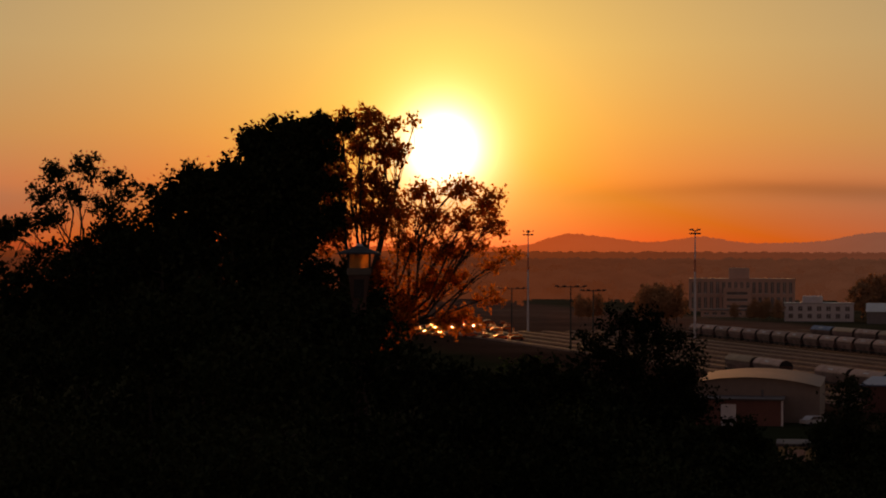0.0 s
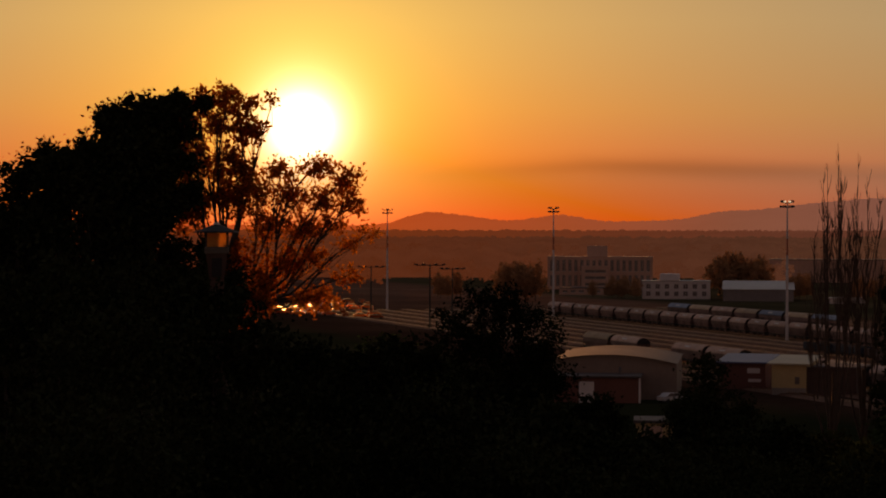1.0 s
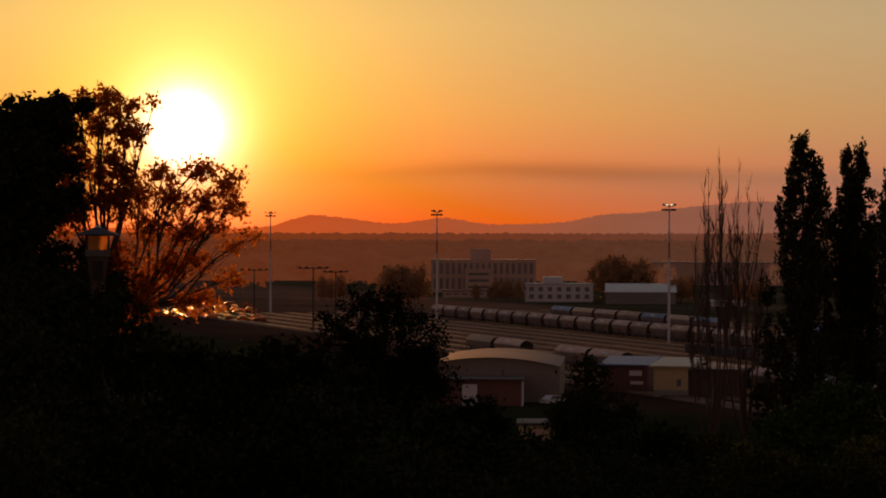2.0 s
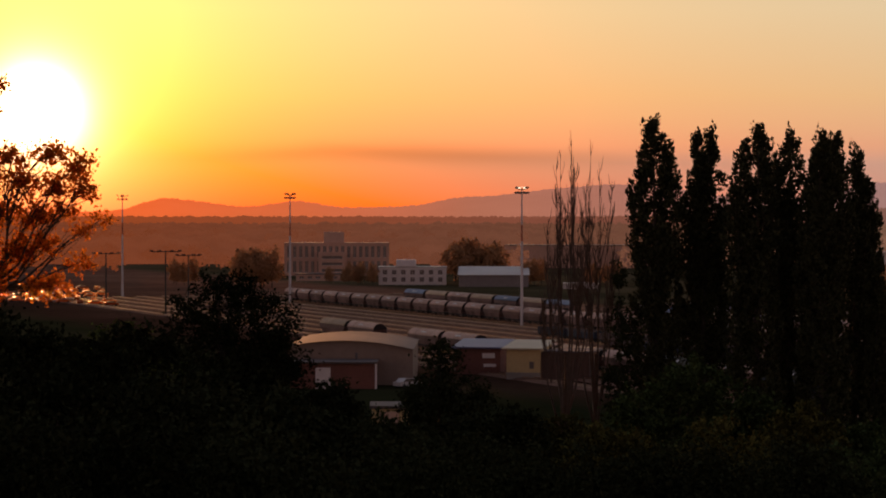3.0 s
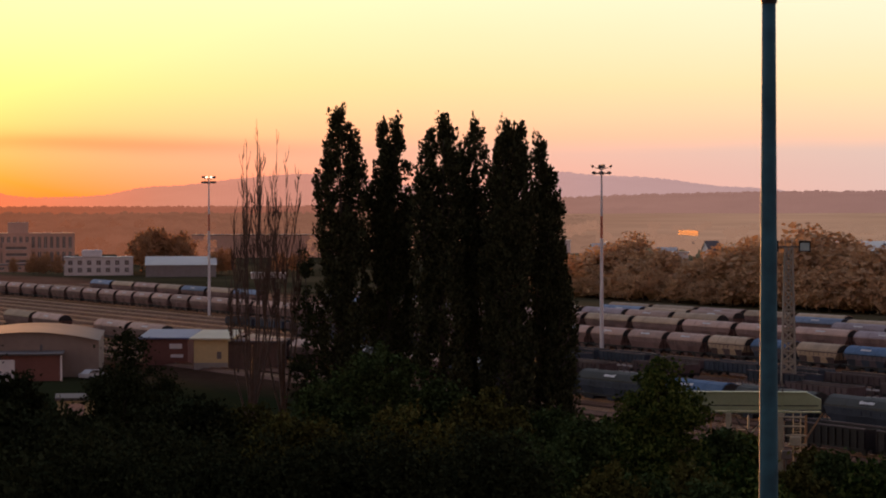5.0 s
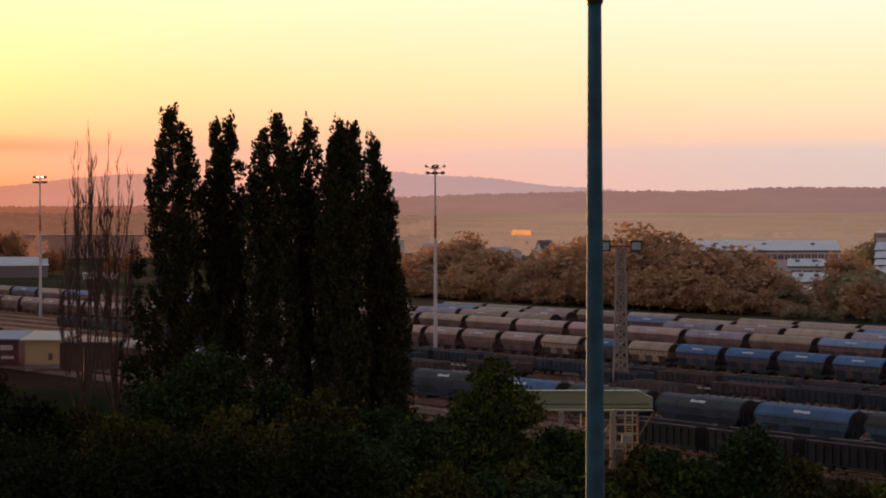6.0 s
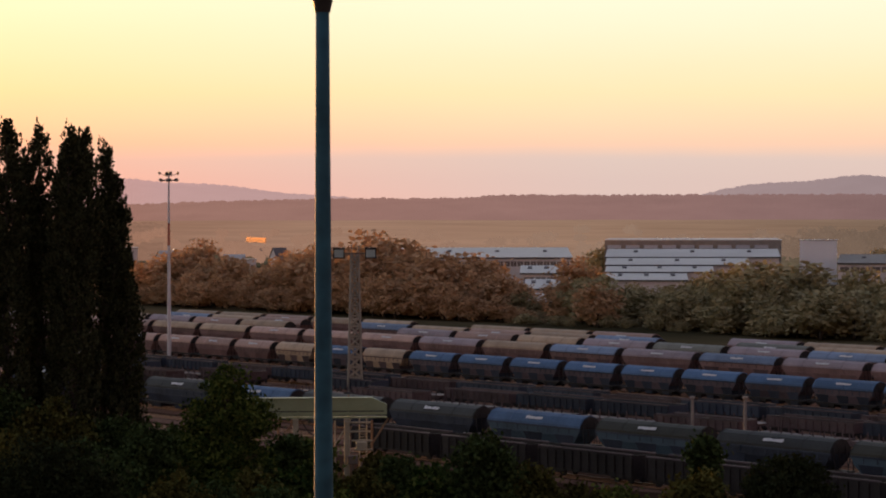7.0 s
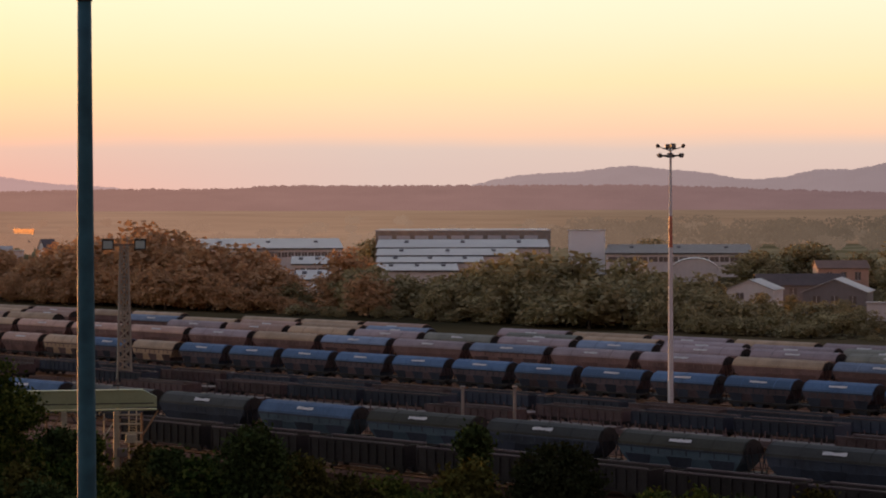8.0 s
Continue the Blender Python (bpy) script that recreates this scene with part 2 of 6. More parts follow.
CREAM_PAINT = material("old_cream_paint", (0.42, 0.40, 0.29), rough=0.7, vary=0.3, scale=0.6, fine=6)
TAN_PAINT = material("tan_paint", (0.34, 0.24, 0.13), rough=0.8, vary=0.4, scale=0.6, fine=5, tint=(0.30, 0.16, 0.08))
RUST = material("rust", (0.17, 0.085, 0.055), rough=0.9, vary=0.45, scale=0.5, fine=4)
LAMP_ON = material("lamp_lit", (0.9, 0.85, 0.75), rough=0.3, vary=0.05)
LAMP_ON.node_tree.nodes["Principled BSDF"].inputs["Emission Color"].default_value = (1.0, 0.82, 0.55, 1)
LAMP_ON.node_tree.nodes["Principled BSDF"].inputs["Emission Strength"].default_value = 2.0
STENCIL = material("white_stencil", (0.62, 0.62, 0.62), rough=0.6, vary=0.15)
COPPER = material("polished_roof", (0.9, 0.62, 0.4), rough=0.08, metal=1.0, vary=0.1)
CAR_WHITE = material("car_white", (0.6, 0.6, 0.6), rough=0.25, vary=0.05)
TIMBER = material("brown_timber", (0.11, 0.065, 0.05), rough=0.85, vary=0.35, scale=0.6, fine=6.0, stretch=(4, 4, 0.4))
# Orange pane: the sky glow behind the lookout is put into its colour.
GLOW_PANE = material("sky_glow_pane", (0.85, 0.52, 0.25), rough=0.4, vary=0.1, scale=2.0, translucent=0.85)
# Reddened metal that tints the added cars' sun glints orange.
CAR_GLINT = material("car_glint_red", (0.46, 0.10, 0.02), rough=0.3, metal=0.85, vary=0.4, scale=0.6, each=0.6, gloss=0.7)
RUBBER = material("rubber", (0.02, 0.02, 0.02), rough=0.8)


# ---- helpers of this scene ----
def polar(az, d, z=0.0):
    """The place d metres off, at az degrees right of the sun's bearing."""
    return Vector((d * math.sin(radians(az)), d * math.cos(radians(az)), z))


def high(el, d):
    """The height of what is seen el degrees above level, d metres off."""
    return EYE + d * math.tan(radians(el))


def smooth(a, b, x):
    t = min(1.0, max(0.0, (x - a) / (b - a)))
    return t * t * (3 - 2 * t)


def ground_z(x, y):
    """The hillside below the camera, the flat yard and the slow rise of the far fields."""
    r = math.hypot(x, y)
    z = 18.8 * (1 - smooth(20, 230, r)) + 18.0 * smooth(1300, 2700, r)
    return z + 0.5 * noise.noise((x * 0.03, y * 0.03, 0)) * smooth(10, 60, r) * (1 - smooth(180, 230, r))


def link(name, mesh, mat, parent=None, label=""):
    ob = new(name, mesh)
    if mat is not None and not mesh.materials:
        for m in (mat if isinstance(mat, (tuple, list)) else (mat,)):
            mesh.materials.append(m)
    if parent is not None:
        ob.parent = parent
    return tagged(ob, label)


def part(name, bm, mat, parent=None, label=""):
    me = bpy.data.meshes.new(name)
    bmesh.ops.recalc_face_normals(bm, faces=bm.faces)
    bm.to_mesh(me)
    bm.free()
    return link(name, me, mat, parent, label)


def thing(name, place, rz=0.0, label="", category="", group="", kind=""):
    e = new(name)
    e.empty_display_size = 0.3
    e.matrix_world = pose(*place, 0, 0, rz)
    return tagged(e, label, category, group, kind)


def box(bm, x0, x1, y0, y1, z0, z1, bevel=0.0):
    v = [bm.verts.new(p) for p in ((x0, y0, z0), (x1, y0, z0), (x1, y1, z0), (x0, y1, z0),
                                   (x0, y0, z1), (x1, y0, z1), (x1, y1, z1), (x0, y1, z1))]
    f = [bm.faces.new([v[i] for i in q]) for q in ((3, 2, 1, 0), (4, 5, 6, 7), (0, 1, 5, 4), (1, 2, 6, 5), (2, 3, 7, 6), (3, 0, 4, 7))]
    if bevel:
        edges = {e for q in f for e in q.edges}
        bmesh.ops.bevel(bm, geom=list(edges), offset=bevel, segments=1, affect="EDGES")
    return bm


def boxed(*dims, bevel=0.0):
    return box(bmesh.new(), *dims, bevel=bevel)


def prism(bm, outline, axis, a, b):
    """A closed outline of (u, v) pushed along an axis from a to b."""
    def p(u, v, w):
        return (w, u, v) if axis == "x" else (u, w, v) if axis == "y" else (u, v, w)
    lo = [bm.verts.new(p(u, v, a)) for u, v in outline]
    hi = [bm.verts.new(p(u, v, b)) for u, v in outline]
    bm.faces.new(lo)
    bm.faces.new(hi[::-1])
    n = len(outline)
    for i in range(n):
        bm.faces.new((lo[i], hi[i], hi[(i + 1) % n], lo[(i + 1) % n]))
    return bm


def tube(bm, pts, radii, sides=6):
    rings = []
    for i, p in enumerate(pts):
        p = Vector(p)
        d = (Vector(pts[min(i + 1, len(pts) - 1)]) - Vector(pts[max(i - 1, 0)])).normalized()
        u = d.cross(Vector((0.3, 0.9, 0.2))).normalized()
        w = d.cross(u)
        rings.append([bm.verts.new(p + radii[i] * (math.cos(a) * u + math.sin(a) * w))
                      for a in (2 * math.pi * k / sides for k in range(sides))])
    for r, s in zip(rings, rings[1:]):
        for k in range(sides):
            bm.faces.new((r[k], r[(k + 1) % sides], s[(k + 1) % sides], s[k]))
    bm.faces.new(rings[0][::-1])
    bm.faces.new(rings[-1])
    return bm


def leaf_mesh(name, centres, size, rng, axes=None):
    """Many small folded leaves, one four-cornered blade at each centre. axes: the way that each blade points."""
    n = len(centres)
    a = rng.normal(size=(n, 3))
    if axes is not None:
        a = a * 0.45 + axes
    a /= np.linalg.norm(a, axis=1)[:, None]
    b = np.cross(a, rng.normal(size=(n, 3)))
    b /= np.linalg.norm(b, axis=1)[:, None]
    s = size * rng.uniform(0.6, 1.3, n)[:, None]
    c = np.cross(a, b) * s * 0.12
    v = np.stack([centres - a * s * 0.5, centres + b * s * 0.3 + c, centres + a * s * 0.5, centres - b * s * 0.3 + c], 1).reshape(-1, 3)
    me = bpy.data.meshes.new(name)
    me.vertices.add(4 * n)
    me.vertices.foreach_set("co", v.astype(np.float32).ravel())
    me.loops.add(4 * n)
    me.loops.foreach_set("vertex_index", np.arange(4 * n, dtype=np.int32))
    me.polygons.add(n)
    me.polygons.foreach_set("loop_start", np.arange(0, 4 * n, 4, dtype=np.int32))
    me.update(calc_edges=True)
    return me


def clumps_in(crowns, count, rng, shell=0.45):
    """Middles of leaf clumps, spread over ellipsoids (x, y, z, rx, ry, rz) by their size, denser towards the outside."""
    w = np.array([c[3] * c[5] for c in crowns])
    out = []
    for c, k in zip(crowns, np.maximum(1, (count * w / w.sum()).astype(int))):
        d = rng.normal(size=(k, 3))
        d /= np.linalg.norm(d, axis=1)[:, None]
        r = rng.uniform(0, 1, k)[:, None] ** shell
        out.append(np.array(c[:3]) + d * r * np.array(c[3:]))
    return np.concatenate(out)


def leaves_round(mids, per, spread, rng):
    sp = spread * rng.uniform(0.6, 1.3, len(mids))
    off = rng.normal(size=(len(mids), per, 3)) * sp[:, None, None] * np.array((1, 1, 0.75))
    return (mids[:, None, :] + off).reshape(-1, 3)


def sprigs(mids, shoots, per, length, rng, rise=0.35):
    """Leafy shoots that leave each clump's middle on all sides: the places of their leaves and the way they point."""
    n = len(mids) * shoots
    way = rng.normal(size=(n, 3)) + np.array((0, 0, rise))
    way /= np.linalg.norm(way, axis=1)[:, None]
    reach = length * rng.uniform(0.55, 1.25, n)
    at = np.linspace(0.2, 1.0, per)[None, :, None] * reach[:, None, None] * way[:, None, :]
    at = at + np.repeat(mids, shoots, axis=0)[:, None, :] + rng.normal(size=(n, per, 3)) * 0.07
    turn = np.repeat(way, per, axis=0) + rng.normal(size=(n * per, 3)) * 0.5
    return at.reshape(-1, 3), turn / np.linalg.norm(turn, axis=1)[:, None]


def limbs(bm, root, mids, rng, count, thick, crowns, sides=4):
    """Main limbs curve from the fork to the middles of the crown's lobes; branches leave them for the leaf clumps."""
    root = Vector(root)
    mains = []
    for c in crowns:
        tip = Vector(c[:3]) + Vector((0, 0, c[5] * 0.35))
        span = (tip - root).length
        bend = Vector((0, 0, -0.10 * span if tip.z > root.z else 0.15 * span))
        pts = [root, root.lerp(tip, 0.35) + bend + Vector(rng.normal(size=3) * 0.04 * span), root.lerp(tip, 0.7) + bend * 0.5 + Vector(rng.normal(size=3) * 0.04 * span), tip]
        tube(bm, pts, (thick, thick * 0.72, thick * 0.45, thick * 0.15), 5)
        mains.append(pts)
    for i in rng.permutation(len(mids))[:count]:
        tip = Vector(mids[i])
        pts = min(mains, key=lambda m: min((m[2] - tip).length, (m[3] - tip).length))
        u = rng.uniform(0.2, 0.95)
        start = pts[1].lerp(pts[2], u * 2) if u < 0.5 else pts[2].lerp(pts[3], u * 2 - 1)
        span = (tip - start).length
        mid = start.lerp(tip, 0.5) + Vector(rng.normal(size=3) * 0.09 * span) + Vector((0, 0, 0.06 * span))
        tube(bm, (start, mid, tip), (thick * 0.26, thick * 0.16, thick * 0.05), sides)


def tree(name, label, place, rz, crowns, clumps=200, per=60, spread=0.5, leaf=0.25, bark=BARK, leafage=LEAF_NEAR, trunk=0.25,
         fork=None, limb_count=40, seed=1, shell=0.45, group="", category="tree", gap=None, shoots=0, shoot=0.5):
    """gap: x and z limits of a hole in the crown; shoots: leafy shoots on each clump."""
    rng = np.random.default_rng(seed)
    t = thing(name, place, rz, label, category, group)
    mids = clumps_in(crowns, clumps, rng, shell)
    top = Vector(fork) if fork else Vector((crowns[0][0], crowns[0][1], max(0.3, crowns[0][2] - crowns[0][5] * 0.7)))
    bm = bmesh.new()
    tube(bm, ((0, 0, -0.6), top * 0.5, top), (trunk * 1.25, trunk, trunk * 0.75), 8)
    part("trunk", bm, bark, t)
    bm = bmesh.new()
    limbs(bm, top, mids, rng, limb_count, trunk * 0.6, crowns)
    tagged(part("branchwork", bm, bark, t), kind="stuff")
    pts = leaves_round(mids, per, spread, rng)
    axes = rng.normal(size=(len(pts), 3))
    if shoots:
        more, way = sprigs(mids, shoots, 6, shoot, rng)
        pts, axes = np.concatenate((pts, more)), np.concatenate((axes, way))
    if gap is not None:
        x0, x1, z0, z1 = gap
        keep = ~((pts[:, 0] > x0) & (pts[:, 0] < x1) & (pts[:, 2] > z0) & (pts[:, 2] < z1))
        pts, axes = pts[keep], axes[keep]
    link("crown", leaf_mesh("crown", pts, leaf, rng, axes), leafage, t)
    return t


def rot_to(az):
    """The turn that lays a thing's x axis to the right for one who looks along az."""
    return -az

# ---- ground and distance ----
TRACK = 12.7                       # the tracks' bearing, degrees left of the sun's
T_DIR = Vector((-math.sin(radians(TRACK)), math.cos(radians(TRACK)), 0))
T_OUT = Vector((math.cos(radians(TRACK)), math.sin(radians(TRACK)), 0))


def yard(out, along, z=0.0):
    """A place in the yard: metres across the tracks and along them."""
    return T_OUT * out + T_DIR * along + Vector((0, 0, z))


def build_ground():
    radii = [0, 6, 12, 20, 30, 42, 55, 70, 85, 100, 116, 133, 150, 168, 186, 205, 225, 250, 300, 400, 550, 750, 1000, 1300, 1500, 1700,
             1900, 2100, 2300, 2500, 2700, 3000, 3600, 4300, 4900]
    count = 144
    verts, faces = [(0, 0, ground_z(0, 0))], []
    for r in radii[1:]:
        for k in range(count):
            a = 2 * math.pi * k / count
            x, y = r * math.sin(a), r * math.cos(a)
            verts.append((x, y, ground_z(x, y)))
    for k in range(count):
        faces.append((0, 1 + (k + 1) % count, 1 + k))
    for i in range(len(radii) - 2):
        a, b = 1 + i * count, 1 + (i + 1) * count
        for k in range(count):
            k2 = (k + 1) % count
            faces.append((a + k, a + k2, b + k2, b + k))
    me = bpy.data.meshes.new("ground")
    me.from_pydata(verts, [], faces)
    for p in me.polygons:
        p.use_smooth = True
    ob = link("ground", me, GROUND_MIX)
    tagged(ob, "dry hillside grass falling to a dusty brown rail yard and fields", "ground", kind="structure")


def ground_mix():
    """Dust and ballast in the yard, dry grass on the slope and beyond."""
    m = material("ground_cover", (0.14, 0.078, 0.052), rough=1.0, vary=0.45, scale=0.02, fine=0.35, gloss=0.0)
    t = m.node_tree
    p = t.nodes["Principled BSDF"]
    dust = p.inputs["Base Color"].links[0].from_socket
    pos = t.nodes.new("ShaderNodeNewGeometry").outputs["Position"]
    out = vcalc(t, "DOT_PRODUCT", pos, tuple(T_OUT))
    n = t.nodes.new("ShaderNodeTexNoise")
    n.inputs["Scale"].default_value, n.inputs["Detail"].default_value = 0.012, 5.0
    t.links.new(pos, n.inputs["Vector"])
    field = ramp(t, n.outputs["Fac"], [(0.38, (0.055, 0.047, 0.025)), (0.5, (0.085, 0.068, 0.036)), (0.62, (0.12, 0.092, 0.05))])
    # Beyond 600 m the fields turn paler, haze mixed into their colour.
    straw = ramp(t, n.outputs["Fac"], [(0.4, (0.26, 0.22, 0.11)), (0.5, (0.44, 0.36, 0.21)), (0.6, (0.34, 0.28, 0.15))])
    reach = calc(t, "MINIMUM", calc(t, "MAXIMUM", calc(t, "DIVIDE", calc(t, "SUBTRACT", out, 600.0), 300.0), 0.0), 1.0)
    mix_far = node(t, "ShaderNodeMix", blend="MIX")
    t.links.new(reach, mix_far.inputs[0])
    t.links.new(field, mix_far.inputs[6])
    t.links.new(straw, mix_far.inputs[7])
    field = mix_far.outputs[2]
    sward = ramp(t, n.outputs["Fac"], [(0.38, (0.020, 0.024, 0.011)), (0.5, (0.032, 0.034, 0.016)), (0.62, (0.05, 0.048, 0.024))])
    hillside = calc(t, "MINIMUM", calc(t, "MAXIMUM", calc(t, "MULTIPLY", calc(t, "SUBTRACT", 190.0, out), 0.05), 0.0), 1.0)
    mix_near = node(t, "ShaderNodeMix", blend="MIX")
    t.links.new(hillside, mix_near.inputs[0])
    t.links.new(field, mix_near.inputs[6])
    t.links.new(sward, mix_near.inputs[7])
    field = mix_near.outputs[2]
    edge = calc(t, "MULTIPLY_ADD", n.outputs["Fac"], 30.0, -15.0)
    far = calc(t, "MULTIPLY", calc(t, "SUBTRACT", calc(t, "ADD", out, edge), 305.0), 0.06)
    near = calc(t, "MULTIPLY", calc(t, "SUBTRACT", 150.0, calc(t, "ADD", out, edge)), 0.06)
    k = node(t, "ShaderNodeMix", blend="MIX")
    t.links.new(calc(t, "MINIMUM", calc(t, "MAXIMUM", calc(t, "MAXIMUM", far, near), 0.0), 1.0), k.inputs[0])
    # Yard dust is darker near and paler far out: haze put into the colour.
    haze_mix = node(t, "ShaderNodeMix", blend="MULTIPLY")
    haze_mix.inputs[0].default_value = 1.0
    paled = ramp(t, calc(t, "DIVIDE", calc(t, "ADD", calc(t, "SUBTRACT", out, 150.0), edge), 110.0), [(0.0, (0.45, 0.45, 0.45)), (0.5, (0.85, 0.85, 0.85)), (1.0, (1.5, 1.4, 1.35))])
    t.links.new(dust, haze_mix.inputs[6])
    t.links.new(paled, haze_mix.inputs[7])
    t.links.new(haze_mix.outputs[2], k.inputs[6])
    t.links.new(field, k.inputs[7])
    t.links.new(k.outputs[2], p.inputs["Base Color"])
    return m


GROUND_MIX = ground_mix()
build_ground()


def g(x, m, w):
    return math.exp(-0.5 * ((x - m) / w) ** 2)


# summits of the far hills: bearing, half width and rise in degrees
SUMMITS = [(2.7, 0.45, 0.159), (3.4, 0.7, 0.211), (5.9, 0.55, 0.191), (4.6, 0.8, 0.067), (8, 1.5, 0.115),
         (9.6, 0.5, 0.108), (11, 1.2, 0.262), (13.5, 1.6, 0.561), (16.5, 2, 0.17), (19.1, 0.35, 0.09),
         (19.6, 1.4, 0.548), (21.5, 0.8, 0.226), (23.5, 1.2, 0.3), (33.2, 1.1, 0.362), (35, 1.2, 0.403),
         (36.2, 0.8, 0.409), (37.6, 0.7, 0.392), (39.3, 0.9, 0.361), (40.3, 0.5, 0.25), (42, 1.0, 0.754)]


def hill_el(az):
    return 0.13 + sum(k * g(az, m, w) for m, w, k in SUMMITS) + 0.2 * g(az, -20, 8) + 0.3 * g(az, 60, 9)


def ridge_el(az):
    return 0.035 + 0.33 * smooth(12, 25, az) + 0.07 * smooth(26.6, 27.8, az) - 0.19 * smooth(35.5, 42.5, az)


def far_land(name, d, depth, top, az0, az1, step, foot, mat, label, ragged, seed, hump=0.35):
    """A long wooded rise as a body with a front slope, a ragged crest and a back slope."""
    rng = np.random.default_rng(seed)
    verts, faces = [], []
    n = int((az1 - az0) / step) + 1
    rows = ((-1.0, 0.0), (-0.75, 0.45), (-0.45, 0.8), (-0.2, 0.95), (0.0, 1.0), (0.5, 0.7), (1.0, 0.0))
    for i in range(n):
        az = az0 + i * step
        h = high(top(az), d) - foot
        for u, k in rows:
            bump = ragged * (rng.uniform(-1, 1) + 0.8 * noise.noise((az * 3.1, u * 7, seed))) * (1 if 0 < k else 0)
            verts.append(tuple(polar(az, d + u * depth, foot + max(h, 1) * k + bump)))
    m = len(rows)
    for i in range(n - 1):
        for j in range(m - 1):
            a = i * m + j
            faces.append((a, a + m, a + m + 1, a + 1))
    me = bpy.data.meshes.new(name)
    me.from_pydata(verts, [], faces)
    return tagged(link(name, me, mat), label, "hills", kind="structure")


# Haze colours that the far land emits, by bearing in degrees.
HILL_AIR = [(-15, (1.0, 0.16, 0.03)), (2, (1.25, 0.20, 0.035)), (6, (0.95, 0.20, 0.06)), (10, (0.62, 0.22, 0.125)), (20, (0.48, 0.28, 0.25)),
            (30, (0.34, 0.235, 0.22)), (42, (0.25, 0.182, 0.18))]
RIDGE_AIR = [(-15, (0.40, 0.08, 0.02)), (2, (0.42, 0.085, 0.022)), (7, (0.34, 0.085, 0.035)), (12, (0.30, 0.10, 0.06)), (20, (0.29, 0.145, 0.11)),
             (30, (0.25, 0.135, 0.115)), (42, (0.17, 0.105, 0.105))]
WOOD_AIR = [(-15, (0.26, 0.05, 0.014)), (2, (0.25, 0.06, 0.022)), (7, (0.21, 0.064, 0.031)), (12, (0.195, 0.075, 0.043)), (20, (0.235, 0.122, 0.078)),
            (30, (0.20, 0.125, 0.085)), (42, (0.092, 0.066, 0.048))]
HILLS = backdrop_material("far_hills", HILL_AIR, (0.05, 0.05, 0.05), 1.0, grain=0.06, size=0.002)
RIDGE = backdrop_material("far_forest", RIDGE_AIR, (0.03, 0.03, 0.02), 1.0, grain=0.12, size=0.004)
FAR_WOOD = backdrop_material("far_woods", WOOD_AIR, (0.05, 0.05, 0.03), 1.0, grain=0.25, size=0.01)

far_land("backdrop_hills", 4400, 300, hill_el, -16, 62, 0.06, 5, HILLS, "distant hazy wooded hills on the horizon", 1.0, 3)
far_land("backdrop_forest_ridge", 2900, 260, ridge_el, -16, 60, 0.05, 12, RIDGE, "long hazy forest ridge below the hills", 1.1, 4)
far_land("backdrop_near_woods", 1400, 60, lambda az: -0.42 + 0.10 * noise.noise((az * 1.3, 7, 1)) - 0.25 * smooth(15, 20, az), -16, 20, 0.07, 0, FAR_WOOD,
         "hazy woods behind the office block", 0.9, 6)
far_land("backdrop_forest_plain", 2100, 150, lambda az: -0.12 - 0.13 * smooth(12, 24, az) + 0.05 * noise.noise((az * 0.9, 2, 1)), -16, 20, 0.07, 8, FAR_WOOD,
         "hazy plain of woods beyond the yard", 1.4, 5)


def far_fields():
    """Stubble fields and meadows on the slow rise before the ridge."""
    # Haze over the fields, put in as emission that changes with the bearing.
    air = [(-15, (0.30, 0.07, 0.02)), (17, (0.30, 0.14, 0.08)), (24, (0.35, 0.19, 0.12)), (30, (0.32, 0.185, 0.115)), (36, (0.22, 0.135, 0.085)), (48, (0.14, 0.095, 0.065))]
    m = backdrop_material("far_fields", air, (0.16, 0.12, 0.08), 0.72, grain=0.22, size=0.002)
    verts, faces = [], []
    rows = list(range(1480, 2700, 60))
    azs = [17 + 0.5 * i for i in range(90)]
    for r in rows:
        for a in azs:
            p = polar(a, r)
            verts.append((p.x, p.y, ground_z(p.x, p.y) + 0.35 + 0.5 * noise.noise((a * 0.7, r * 0.01, 4))))
    n = len(azs)
    for i in range(len(rows) - 1):
        for j in range(n - 1):
            faces.append((i * n + j, i * n + j + 1, (i + 1) * n + j + 1, (i + 1) * n + j))
    me = bpy.data.meshes.new("backdrop_fields")
    me.from_pydata(verts, [], faces)
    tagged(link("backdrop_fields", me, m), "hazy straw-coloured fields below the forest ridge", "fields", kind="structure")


far_fields()


def far_clumps(name, count, az, dist, tall, mat, label, seed, wide=(0.35, 0.7)):
    """Groves too far off to count: rounded heaps of leaves."""
    rng = np.random.default_rng(seed)
    pts = []
    for _ in range(count):
        a, d = rng.uniform(*az), rng.uniform(*dist)
        c = polar(a, d)
        h = rng.uniform(*tall)
        w = h * rng.uniform(*wide)
        z0 = ground_z(c.x, c.y)
        k = 90
        o = rng.normal(size=(k, 3))
        o /= np.linalg.norm(o, axis=1)[:, None]
        o *= rng.uniform(0.5, 1, k)[:, None]
        pts.append(np.array((c.x, c.y, z0 + h * 0.55)) + o * np.array((w, w, h * 0.5)))
    me = leaf_mesh(name, np.concatenate(pts), 3.2, rng)
    return tagged(link(name, me, mat), label, "trees", kind="stuff")


# The groves emit the woods' haze colour, a quarter brighter.
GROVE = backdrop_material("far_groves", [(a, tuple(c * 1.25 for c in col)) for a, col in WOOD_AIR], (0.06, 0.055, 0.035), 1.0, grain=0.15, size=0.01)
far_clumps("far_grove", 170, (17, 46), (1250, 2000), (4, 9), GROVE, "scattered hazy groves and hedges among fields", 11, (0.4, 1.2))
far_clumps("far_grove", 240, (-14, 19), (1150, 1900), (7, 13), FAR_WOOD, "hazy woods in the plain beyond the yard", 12)

